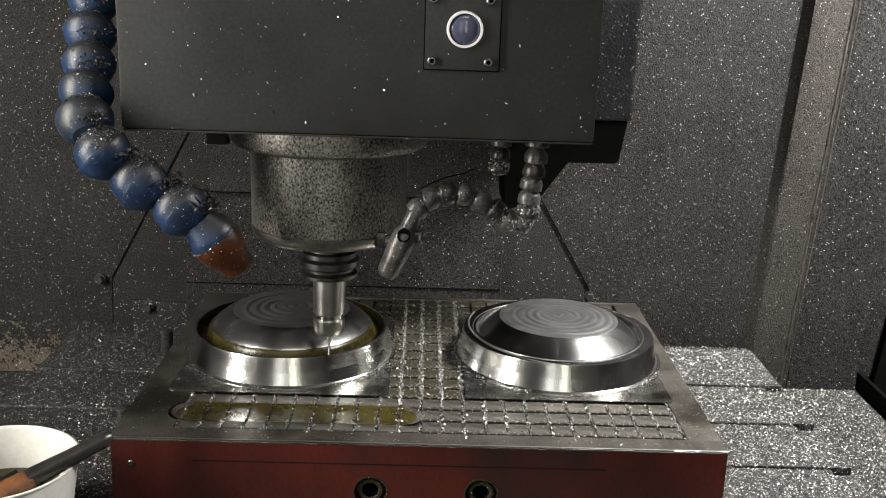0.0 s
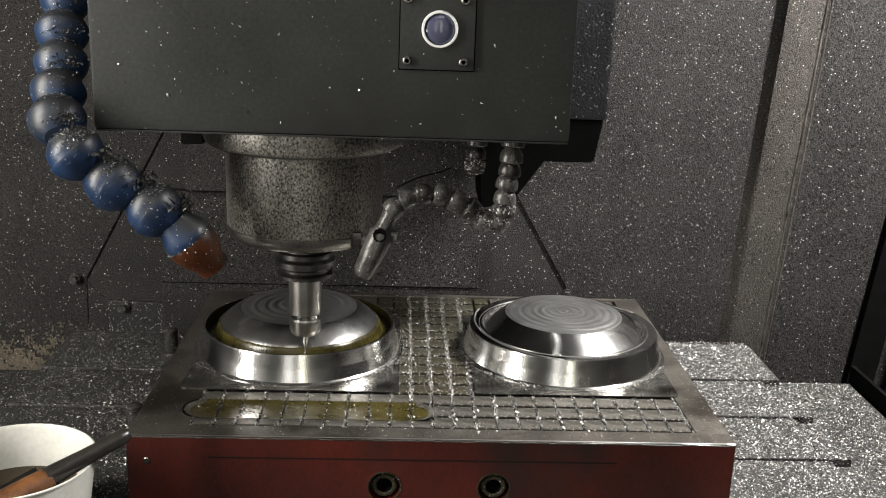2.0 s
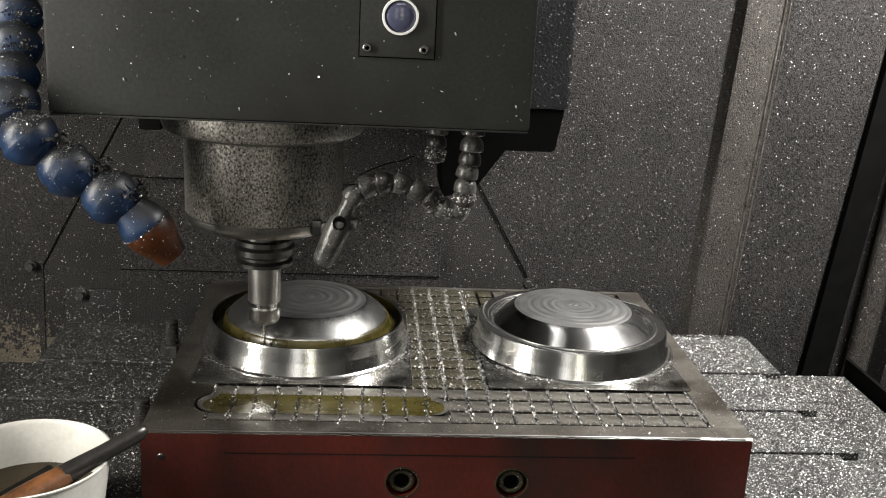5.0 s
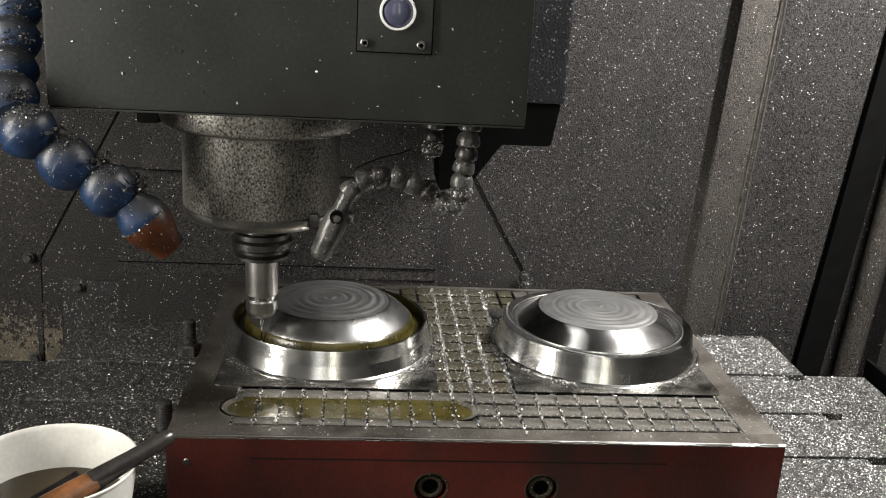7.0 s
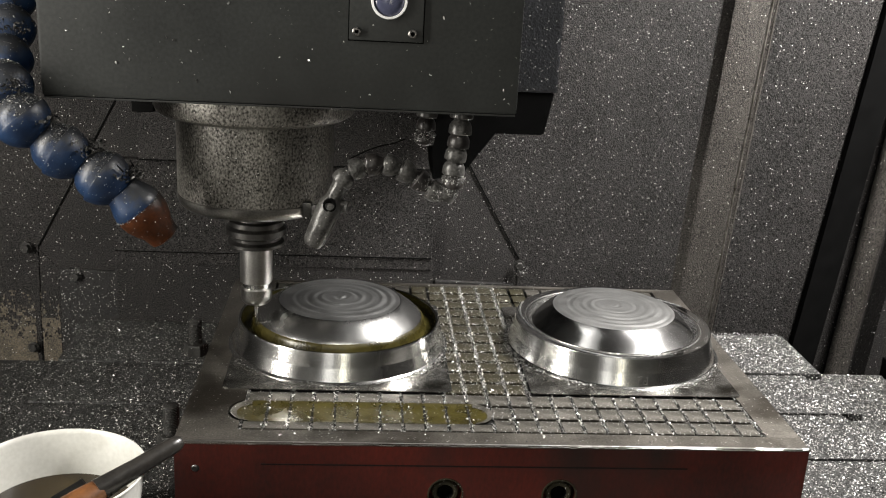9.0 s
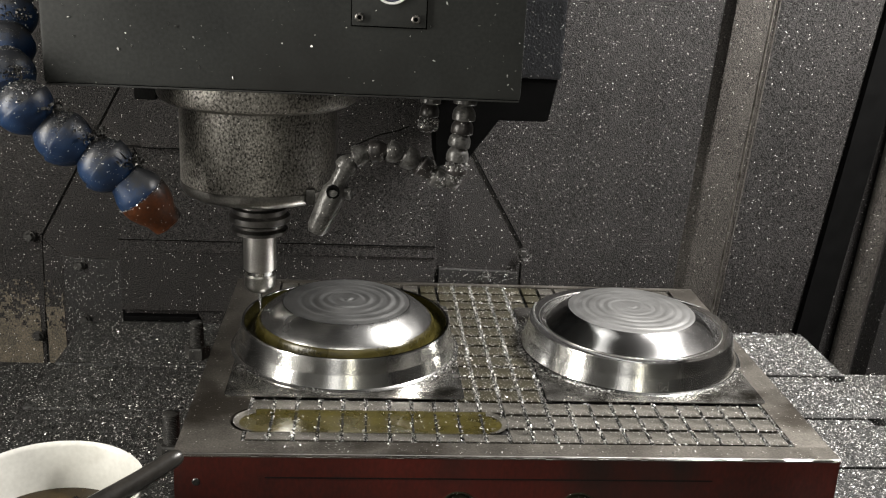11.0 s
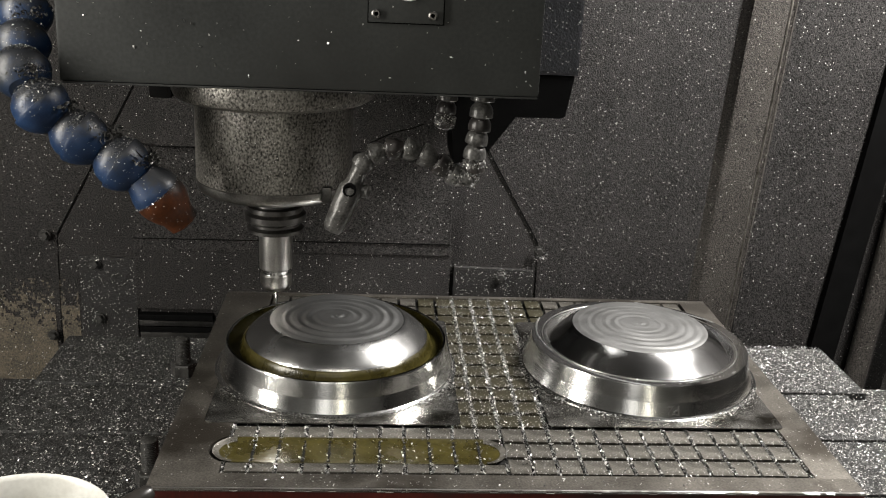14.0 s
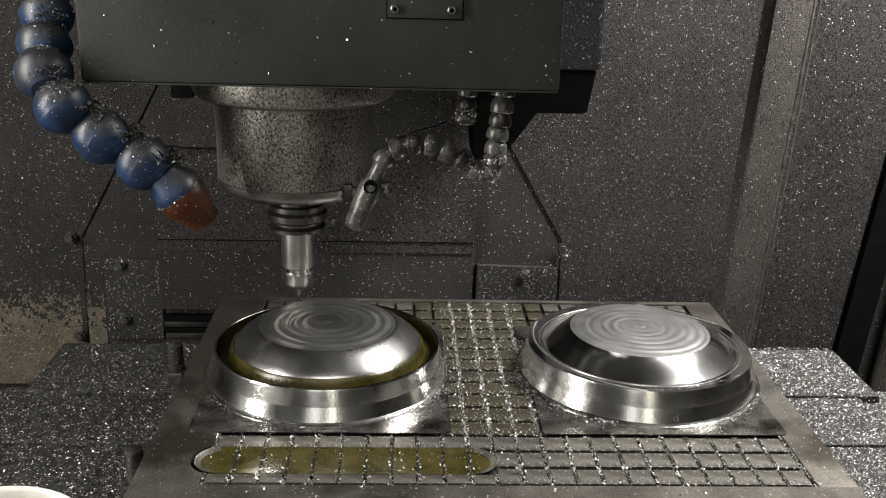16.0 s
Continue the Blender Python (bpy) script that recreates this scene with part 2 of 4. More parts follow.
def lathe(profile, seg=48, bm=None, m=None, wobble=0.0):
    """Surface of revolution about z from (radius, height) pairs."""
    bm = bm or bmesh.new()
    rings = []
    for r, z in profile:
        if r < 1e-6:
            rings.append([bm.verts.new((0, 0, z))])
        else:
            ring = []
            for k in range(seg):
                a = 2 * math.pi * k / seg
                rr = r * (1 + wobble * noise.noise(Vector((math.cos(a) * 3, math.sin(a) * 3, z * 200))))
                ring.append(bm.verts.new((rr * math.cos(a), rr * math.sin(a), z)))
            rings.append(ring)
    for a, b in zip(rings, rings[1:]):
        for k in range(seg):
            k2 = (k + 1) % seg
            if len(a) == 1 and len(b) == 1:
                continue
            if len(a) == 1:
                bm.faces.new((a[0], b[k], b[k2]))
            elif len(b) == 1:
                bm.faces.new((a[k], b[0], a[k2]))
            else:
                bm.faces.new((a[k], b[k], b[k2], a[k2]))
    bmesh.ops.recalc_face_normals(bm, faces=bm.faces)
    if m:
        bmesh.ops.transform(bm, matrix=m, verts=[v for r in rings for v in r])
    return bm


def along(p, q):
    """Pose at p with z towards q."""
    d = Vector(q) - Vector(p)
    return Matrix.Translation(p) @ d.to_track_quat("Z", "Y").to_matrix().to_4x4()


def prism(outline, depth, axis="y", bm=None):
    """Extrudes an outline of (a, b) pairs from depth[0] to depth[1]."""
    bm = bm or bmesh.new()
    def at(a, b, d):
        return {"y": (a, d, b), "x": (d, a, b), "z": (a, b, d)}[axis]
    lo = [bm.verts.new(at(a, b, depth[0])) for a, b in outline]
    hi = [bm.verts.new(at(a, b, depth[1])) for a, b in outline]
    n = len(outline)
    bm.faces.new(lo)
    bm.faces.new(hi[::-1])
    for k in range(n):
        bm.faces.new((lo[k], hi[k], hi[(k + 1) % n], lo[(k + 1) % n]))
    bmesh.ops.recalc_face_normals(bm, faces=bm.faces)
    return bm


moving = []


def rides(ob):
    """Marks a thing as carried by the machine table."""
    moving.append((ob, Vector(ob.location), ob.rotation_euler.to_matrix().to_4x4()))
    return ob


def structure(name, bm, material, label, category, smooth=0):
    ob = new(name, mesh_of(bm, name, material, smooth))
    return tagged(ob, label, category, kind="structure")


# ---- enclosure ----
YW = 0.34


def enclosure():
    structure("wall_north", block((-0.75, YW, -0.40), (0.95, YW + 0.02, 1.2)), WALL, "dark grey sheet back wall dusted with metal chips", "wall")
    structure("wall_west", block((-0.77, -0.80, -0.40), (-0.75, YW + 0.02, 1.2)), WALL, "dark grey sheet side wall of the machine", "wall")
    structure("wall_east", block((0.95, -0.80, -0.40), (0.97, YW + 0.02, 1.2)), WALL, "dark grey sheet side wall of the machine", "wall")
    structure("ceiling", block((-0.77, -0.80, 1.2), (0.97, YW + 0.02, 1.22)), WALL, "dark sheet roof of the machine", "ceiling")
    structure("floor", block((-0.75, -0.80, -0.24), (0.95, YW, -0.205)), PLATE_DARK, "dark chip tray strewn with metal chips", "floor")
    # Unseen shop surfaces added behind the camera, pale so the flanks reflect grey.
    structure("shop_wall", block((-3, -3.02, -1.0), (3, -3.0, 2.6)), GREY_PAINT, "plain grey workshop wall", "wall")
    structure("shop_floor", block((-3, -3.0, -1.02), (3, -0.82, -1.0)), GREY_PAINT, "plain grey workshop floor", "floor")
    structure("shop_ceiling", block((-3, -3.0, 2.6), (3, -0.82, 2.62)), GREY_PAINT, "plain grey workshop ceiling", "ceiling")


enclosure()


def guard_panel(label, outline, proud, material=None, lip=(), lip_name="edge_line", lip_width=0.0011):
    """Sheet guard fixed to the back wall; outline and lip are (x, z) pairs."""
    t = thing("guard_panel", label, "guard panel", (outline[0][0], YW, outline[0][1]), "sheet guards on the back wall")
    ox, oz = outline[0]
    sheet = part("sheet", prism([(x - ox, z - oz) for x, z in outline], (-proud, -0.0005)), material or WALL, t, smooth=0)
    bev = sheet.modifiers.new("edge", "BEVEL")
    bev.width, bev.segments, bev.limit_method = 0.0004, 2, "ANGLE"
    # Dark line along a sheet edge, added as a thin black strip.
    if lip:
        bm = bmesh.new()
        for (xa, za), (xb, zb) in zip(lip, lip[1:]):
            d = Vector((xb - xa, zb - za)).normalized()
            n = Vector((-d.y, d.x)) * lip_width / 2
            prism([(xa - ox - n.x, za - oz - n.y), (xb - ox - n.x, zb - oz - n.y), (xb - ox + n.x, zb - oz + n.y), (xa - ox + n.x, za - oz + n.y)], (-proud - 0.0002, -proud + 0.001), bm=bm)
        part(lip_name, bm, BLACK, t, "thin black edge line", smooth=0)
    return t


def beige_foot(panel, corner, xa, xb, cols):
    """Paler beige layer with a ragged upper edge on the foot of a sheet."""
    bm = bmesh.new()
    rows, grid = 64, []
    for r in range(rows):
        z = -0.2035 + 0.1250 * r / (rows - 1)
        row = []
        for c in range(cols + 1):
            x = xa + (xb - xa) * c / cols
            thick = 0.0006 + 0.0005 * noise.noise(Vector((x * 220, z * 220, 0)))
            row.append(bm.verts.new((x - corner[0], -0.0014 - thick, z - corner[1])))
        grid.append(row)
    for r, (a, c) in enumerate(zip(grid, grid[1:])):
        height = r / rows
        for k in range(cols):
            x = xa + (xb - xa) * k / cols
            ragged = 0.5 * noise.noise(Vector((x * 150, r * 0.34, 0.3))) + 0.5 * noise.noise(Vector((x * 420, r * 0.8, 1.3)))
            if ragged < 0.62 - 0.95 * max(0.0, height - 0.30) / 0.70 * 1.15:
                bm.faces.new((a[k], a[k + 1], c[k + 1], c[k]))
    bmesh.ops.delete(bm, geom=[v for v in bm.verts if not v.link_faces], context="VERTS")
    part("beige_foot", bm, BEIGE, panel, "ragged pale beige layer", smooth=60)


def wall_guards():
    guard_panel("wide dark sheet guard with a slanted edge", [(-0.749, -0.204), (-0.2625, -0.204), (-0.258, -0.036), (-0.1765, 0.114), (-0.150, 0.16), (-0.150, 1.19), (-0.749, 1.19)], 0.0013, lip=[(-0.258, -0.036), (-0.1765, 0.114), (-0.152, 0.159)])
    left = [o for o in bpy.data.objects if o.name == "guard_panel"][0]
    beige_foot(left, (-0.749, -0.204), -0.42, -0.2655, 130)
    strip = guard_panel("narrow upright dark sheet strip", [(-0.2602, -0.204), (-0.2395, -0.204), (-0.2385, -0.060), (-0.2570, -0.040)], 0.0012)
    beige_foot(strip, (-0.2602, -0.204), -0.2592, -0.2405, 18)
    guard_panel("dark mounting plate beside the column guard", [(-0.2385, -0.149), (-0.1805, -0.149), (-0.1785, -0.060), (-0.2375, -0.0585)], 0.004, material=PLATE_DARK)
    guard_panel("sliding column guard dusted with chips, upper leaf", [(-0.149, 0.064), (0.146, 0.064), (0.146, 1.19), (-0.149, 1.19)], 0.022, lip=[(-0.149, 0.064), (0.146, 0.064)], lip_name="foot_line")
    guard_panel("sliding column guard dusted with chips, middle leaf", [(-0.178, -0.034), (0.146, -0.033), (0.146, 0.0615), (-0.178, 0.0615)], 0.014, lip=[(-0.178, -0.034), (0.146, -0.033)], lip_name="foot_line", lip_width=0.0010)
    guard_panel("narrow lighter ledge under the column guard", [(-0.178, -0.047), (0.147, -0.046), (0.147, -0.0332), (-0.178, -0.0342)], 0.0128)
    guard_panel("lower column guard leaf streaked with chips", [(-0.1785, -0.112), (0.147, -0.112), (0.147, -0.0465), (-0.178, -0.0475)], 0.0112)
    guard_panel("bottom apron sheet behind the table", [(-0.100, -0.149), (0.147, -0.149), (0.147, -0.1145), (-0.100, -0.1145)], 0.005)
    guard_panel("short dark bracket plate with a ledge", [(0.150, -0.149), (0.238, -0.149), (0.236, -0.062), (0.152, -0.060)], 0.007, material=PLATE_DARK)
    guard_panel("dark sheet guard with a slanted corner", [(0.2415, -0.204), (0.2405, -0.034), (0.188, 0.055), (0.168, 0.09), (0.168, 1.19), (0.4784, 1.19), (0.4282, 0.268), (0.4024, -0.204)], 0.0014, lip=[(0.2405, -0.034), (0.188, 0.055), (0.170, 0.087)])
    bm = bmesh.new()
    rows, fold = [], []
    for z in [-0.204 + 0.06945 * k for k in range(21)]:
        dz = z + 0.149
        xa, xc, xf = 0.3985 + 0.058 * dz, 0.4145 + 0.050 * dz, 0.4543 + 0.0515 * dz
        rise = 0.45 + 0.55 * min(1.0, max(0.0, (z + 0.12) / 0.34))
        section = [(xa + (xc - xa) * 0.45, 0.0002), (xa + (xc - xa) * 0.85, 0.0085), (xc, 0.0128), (xc + 0.003, 0.0140), (xc + 0.5 * (xf - xc), 0.0132), (xf - 0.004, 0.0122),
                   (xf - 0.0012, 0.0120), (xf + 0.0010, 0.0066), (xf + 0.0030, 0.0072), (xf + 0.0044, 0.0090), (xf + 0.0070, 0.0060)]
        fold.append([(xf - 0.0030, rise * 0.0123), (xf - 0.0024, rise * 0.0136), (xf - 0.0012, rise * 0.0138), (xf - 0.0006, rise * 0.0110), z])
        row = [bm.verts.new((x, YW - 0.0006 - h * rise, z)) for x, h in section]
        rows.append(row)
    for a, c in zip(rows, rows[1:]):
        for k in range(len(a) - 1):
            bm.faces.new((a[k], a[k + 1], c[k + 1], c[k]))
    t = thing("ridge_panel", "rounded worn sheet ridge with a fold line", "guard panel", (0, 0, 0), "sheet guards on the back wall")
    part("sheet", bm, RIDGE, t, smooth=40)
    # Strip of lighter material set along the fold for its bright line.
    bm = bmesh.new()
    lines = [[bm.verts.new((x, YW - 0.0007 - h, f[4])) for x, h in f[:4]] for f in fold]
    for a, c in zip(lines, lines[1:]):
        for k in range(3):
            bm.faces.new((a[k], a[k + 1], c[k + 1], c[k]))
    part("fold_edge", bm, PAD, t, "pale fold edge", smooth=60)
    guard_panel("dark sheet guard beside the ridge", [(0.4577, -0.204), (0.482, 0.268), (0.515, 1.19), (0.686, 1.19), (0.592, 0.268), (0.541, -0.204)], 0.005)
    guard_panel("dark sheet guard at the corner", [(0.6270, -0.204), (0.664, 0.268), (0.734, 1.19), (0.949, 1.19), (0.949, -0.204)], 0.030)
    # Black strip laid over the wall for the shaded gap at the corner.
    t = thing("corner_gap_strip", "black strip for the shaded gap in the corner", "seal", (0.590, 0.331, -0.149))
    part("strip", prism([(-0.0465, -0.055), (-0.0165, -0.055), (0.0330, 0.417), (0.1290, 1.33), (0.0990, 1.33), (0.0040, 0.417)], (-0.004, 0.004)), BLACK, t)
    t = thing("door_post", "upright steel tube beside the black strip", "tube", (0.6050, 0.322, -0.149))
    part("tube", lathe([(0, -0.055), (0.0120, -0.055), (0.0120, 1.32), (0, 1.32)], 24, m=Matrix.Shear("XY", 4, (0.075, 0))), RIDGE, t)
    for x, z in ((-0.2685, -0.036), (-0.2204, -0.0655), (-0.2190, -0.126), (0.2405, -0.040), (0.2015, -0.070), (-0.268, -0.146)):
        t = thing("hex_bolt", "small grimy hex bolt on the back wall", "bolt", (x, YW - 0.006, z), "bolts on the back wall")
        part("washer", lathe([(0, 0), (0.0058, 0), (0.0058, 0.0012), (0, 0.0012)], 20, m=pose(0, 0, 0, 90)), STUD, t)
        part("head", lathe([(0, 0.0012), (0.0044, 0.0012), (0.0044, 0.005), (0.0038, 0.0056), (0, 0.0056)], 6, m=pose(0, 0, 0, 90)), STUD, t, smooth=10)


wall_guards()


def slot_cover():
    t = thing("way_cover", "dark folded way cover below the guards", "way cover", (-0.178, YW - 0.004, -0.148))
    for k in range(4):
        part("fold", block((0, -0.002 * k, 0.0075 * k), (0.077, 0.003, 0.0075 * k + 0.006), 0.0006), BLACK if k % 2 else DARK_STEEL, t)


slot_cover()


def head_cables():
    for pts, label in (([(-0.118, 0.318, 0.116), (-0.095, 0.305, 0.098), (-0.075, 0.305, 0.090), (-0.050, 0.305, 0.095), (-0.030, 0.31, 0.118)], "thin black cable looped behind the spindle"),
                       ([(0.060, 0.31, 0.075), (0.085, 0.305, 0.088), (0.100, 0.30, 0.093), (0.112, 0.29, 0.100)], "thin black cable behind the hoses")):
        cu = bpy.data.curves.new("cable", "CURVE")
        cu.dimensions, cu.bevel_depth = "3D", 0.0007
        sp = cu.splines.new("BEZIER")
        sp.bezier_points.add(len(pts) - 1)
        for b, p in zip(sp.bezier_points, pts):
            b.co, b.handle_left_type, b.handle_right_type = p, "AUTO", "AUTO"
        cu.materials.append(BLACK)
        tagged(new("cable", cu), label, "cable")


head_cables()


# ---- machine table ----
def machine_table():
    t = thing("machine_table", "dark cast iron slotted table covered with chips", "machine table", (0, 0, -0.052))
    edges = [-0.222, -0.150, -0.0765, -0.005, 0.0695, 0.1665]
    for a, b in zip(edges, edges[1:]):
        part("table_strip", block((-0.2315, a + 0.0055, -0.030), (0.4055, b - 0.0055, 0), 0.0016), TABLE_TOP, t)
    part("table_base", block((-0.2310, -0.2165, -0.075), (0.3900, 0.161, -0.0020)), TABLE_TOP, t)
    # Slot ends are floored in black to put the holes' shade into the colour.
    part("slot_floor", block((0.3900, -0.2165, -0.075), (0.4040, 0.161, -0.0290)), BLACK, t, "open slot ends, their shade in black")
    part("side_apron", block((0.4042, -0.2165, -0.075), (0.516, 0.172, -0.043), 0.001), TABLE_TOP, t, "lower apron buried in chips")
    part("side_apron", block((-0.3440, -0.2165, -0.075), (-0.2317, 0.172, -0.045), 0.001), TABLE_TOP, t, "lower apron dark with oily chips")
    part("side_lip", block((0.5185, -0.2165, -0.060), (0.5225, 0.1790, -0.0265), 0.0006), BLACK, t, "black upright edge of the apron")
    return rides(t)


machine_table()


def stud(x, y, h):
    t = thing("threaded_stud", "grimy threaded stud with a hex nut in a table slot", "stud", (x, y, -0.052), "clamping studs beside the plate")
    prof = [(0.0, h)]
    z, n = h, int(h / 0.0012)
    for k in range(n):
        prof += [(0.0046, z - 0.0004), (0.0054, z - 0.0009)]
        z -= 0.0012
    prof += [(0.0050, 0.0), (0.0, 0.0)]
    part("thread", lathe(prof, 20), STUD, t)
    part("nut", lathe([(0.0, 0.0), (0.0098, 0.0), (0.0098, 0.0085), (0.0088, 0.0095), (0.0, 0.0095)], 6), STUD, t, smooth=10)
    rides(t)


stud(-0.1155, -0.064, 0.031)
stud(-0.1250, 0.092, 0.030)


# ---- fixture plate ----
GX0, GDX, GCOLS = -0.0610, 0.01408, 23
GY0, GDY, GROWS = -0.1375, 0.0177, 15
POCKET = (-0.0685, 0.0945, -0.1265, -0.0995)
FEET = [(-0.0790, 0.0715), (0.1245, 0.2685)]
FOOT_Y = (-0.0832, 0.0800)


def stadium(x0, x1, y0, y1, n=12):
    r = (y1 - y0) / 2
    out = []
    for k in range(n + 1):
        a = -math.pi / 2 + math.pi * k / n
        out.append((x1 - r + r * math.cos(a), y0 + r + r * math.sin(a)))
    for k in range(n + 1):
        a = math.pi / 2 + math.pi * k / n
        out.append((x0 + r + r * math.cos(a), y0 + r + r * math.sin(a)))
    return out


def socket_screw(parent, x, z, y):
    m = pose(x, y, z, 90)
    s = part("screw_head", lathe([(0.0052, -0.0075), (0.0050, -0.0022), (0.0056, -0.0018), (0.0072, -0.0018), (0.0080, -0.0026), (0.0080, -0.0098)], 36, m=m), PAD_DARK, parent, "oily socket head screw")
    part("hex_socket", lathe([(0.0, -0.0075), (0.0047, -0.0075), (0.0052, -0.0020)], 6, m=m @ pose(0, 0, 0, 0, 0, 30)), BLACK, s, smooth=5)
    part("worn_edge", lathe([(0.0099, -0.0006), (0.0100, 0.0004), (0.0108, 0.0004), (0.0110, -0.0004)], 36, m=m), PAD_DARK, s, "bare worn edge of the counterbore")


def front_skin(x0, x1, z0, z1, y0, y1, holes):
    """Front plate with round holes through it."""
    bm = bmesh.new()
    loops = [[(x0, z0), (x1, z0), (x1, z1), (x0, z1)]]
    for cx, cz, r in holes:
        loops.append([(cx + r * math.cos(2 * math.pi * k / 36), cz + r * math.sin(2 * math.pi * k / 36)) for k in range(36)])
    edges = []
    for lp in loops:
        vs = [bm.verts.new((x, y0, z)) for x, z in lp]
        edges += [bm.edges.new((vs[k], vs[(k + 1) % len(vs)])) for k in range(len(vs))]
    faces = [f for f in bmesh.ops.triangle_fill(bm, use_beauty=True, edges=edges)["geom"] if isinstance(f, bmesh.types.BMFace)]
    got = bmesh.ops.extrude_face_region(bm, geom=faces)["geom"]
    for v in got:
        if isinstance(v, bmesh.types.BMVert):
            v.co.y = y1
    bmesh.ops.recalc_face_normals(bm, faces=bm.faces)
    return bm


def fixture_plate():
    t = thing("fixture_plate", "red sided steel fixture plate with a grooved top", "fixture plate", (0, 0, -0.052))
    x0, x1, y0, y1 = -0.0965, 0.2855, -0.1540, 0.1340
    H = 0.052
    body = part("body", block((x0, y0 + 0.010, 0), (x1, y1, H - 0.0065)), RED, t, "worn dark red painted sides")
    part("front_face", front_skin(x0, x1, 0, H - 0.0016, y0, y0 + 0.0099, [(0.0635, 0.0187, 0.0100), (0.1330, 0.0187, 0.0100)]), RED, t, "worn dark red painted face", smooth=0)
    # border of the top round the grooved field
    gx1, gy1 = GX0 + GDX * GCOLS, GY0 + GDY * GROWS
    m = 0.0010
    bx0, by0 = GX0 - m, GY0 - m
    part("groove_bed", block((bx0 - 0.01, by0 - 0.004, H - 0.0064), (gx1 + 0.004, gy1 + 0.004, H - 0.0026)), GROOVE, t, "near-black groove floor")
    part("top_border", block((x0 - 0.0004, y0 + 0.0101, H - 0.0065), (x1 + 0.0004, by0, H)), FIX_TOP, t)
    part("top_border", block((x0 - 0.0004, y0 - 0.0003, H - 0.0015), (x1 + 0.0004, y0 + 0.0101, H)), FIX_TOP, t)
    # Ragged worn bevel in brighter steel than the top, for the edge's glint.
    edge = bmesh.new()
    for k in range(90):
        a, c = x0 + (x1 - x0) * k / 90, x0 + (x1 - x0) * (k + 1) / 90
        h = 0.0004 + 0.0008 * random.random() ** 3
        prism([(y0 - 0.0005, H - h), (y0 + 0.0012, H - h), (y0 + 0.0012, H + 0.00015), (y0 + 0.0008, H + 0.00015)], (a, c), "x", edge)
    part("worn_edge", edge, BRUSHED, t, "bright bevelled and worn front edge", smooth=0)
    part("top_border", block((x0 - 0.0004, gy1 + m, H - 0.0065), (x1 + 0.0004, y1 + 0.0004, H), 0.0007), FIX_TOP, t)
    part("top_border", block((gx1 + 0.0018, by0, H - 0.0065), (x1 + 0.0004, gy1 + m, H), 0.0005), FIX_TOP, t)
    # the west border gives way to the end of the oil pocket
    px0, px1, py0, py1 = POCKET
    r = (py1 - py0) / 2
    rb = r + 0.0024
    arc = [(px0 + r - rb * math.cos(a), py0 + r + rb * math.sin(a)) for a in [math.radians(k) for k in range(-60, 61, 10)]]
    arc = [p for p in arc if p[0] < bx0]
    out = [(bx0, by0), (bx0, arc[0][1])] + arc + [(bx0, arc[-1][1]), (bx0, gy1 + m), (x0 - 0.0004, gy1 + m), (x0 - 0.0004, by0)]
    part("top_border", prism(out, (H - 0.0065, H), "z"), FIX_TOP, t)
    # shallow cove of the pocket: nested outlines from the rim down to the floor
    cove = bmesh.new()
    rings = []
    for inset, z in ((-0.0006, -0.0002), (0.0004, -0.0007), (0.0022, -0.0012), (0.0050, -0.0016), (0.0090, -0.0018), (0.0125, -0.0019)):
        rings.append([cove.verts.new((x, y, H + z)) for x, y in stadium(px0 + inset, px1 - inset, py0 + inset, py1 - inset)])
    for a, c in zip(rings, rings[1:]):
        for k in range(len(a)):
            cove.faces.new((a[k], a[(k + 1) % len(a)], c[(k + 1) % len(a)], c[k]))
    cove.faces.new(rings[-1])
    part("oil_pocket", cove, OIL_FILM, t, "shallow pocket wet with olive oil", smooth=60)
    # Grooves across the pocket are laid on as thin near-black strips.
    for c in range(1, 11):
        line = bmesh.new()
        x = GX0 + c * GDX
        for k in range(12):
            ya, yb = py0 + 0.002 + 0.00195 * k, py0 + 0.002 + 0.00195 * (k + 1)
            e = random.uniform(0.0004, 0.0009)
            block((x - e, ya, H - 0.0022), (x + e, yb, H - (0.0009 if k in (0, 11) else 0.0015)), 0, line)
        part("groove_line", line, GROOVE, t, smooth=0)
    for x_end, sgn in ((px0, 1), (px1, -1)):
        lip = bmesh.new()
        for r0, r1, z0, z1 in ((r + 0.0006, r - 0.0002, 0.0, -0.0004), (r - 0.0002, r - 0.0030, -0.0004, -0.00115)):
            prev = None
            for k in range(-8, 9):
                a = math.radians(k * 10)
                here = [lip.verts.new((x_end + sgn * (r - q * math.cos(a)), py0 + r + q * math.sin(a), H + 0.0001 + z)) for q, z in ((r0, z0), (r1, z1))]
                if prev:
                    lip.faces.new((prev[0], here[0], here[1], prev[1]))
                prev = here
        part("pocket_end", lip, PAD, t, "bright milled pocket end", smooth=60)
    # raised pads of the field; the ones hidden below the workpieces are left out
    w = GDX - 0.0018
    shared = {}

    def pad(cx, cy, sx, sy):
        # Pads in the middle between the discs take the darker olive tone.
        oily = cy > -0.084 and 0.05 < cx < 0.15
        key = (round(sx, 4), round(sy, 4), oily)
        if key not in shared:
            shared[key] = mesh_of(block((-sx / 2, -sy / 2, -0.0022), (sx / 2, sy / 2, 0), 0.0003), "pad", PAD_DARK if oily else PAD, 0)
        ob = new("pad", shared[key])
        ob.parent = t
        ob.location = (cx, cy, H - 0.0002 - random.random() * 0.0002)
    for c in range(GCOLS):
        xa, xb = GX0 + c * GDX + 0.0012, GX0 + (c + 1) * GDX - 0.0012
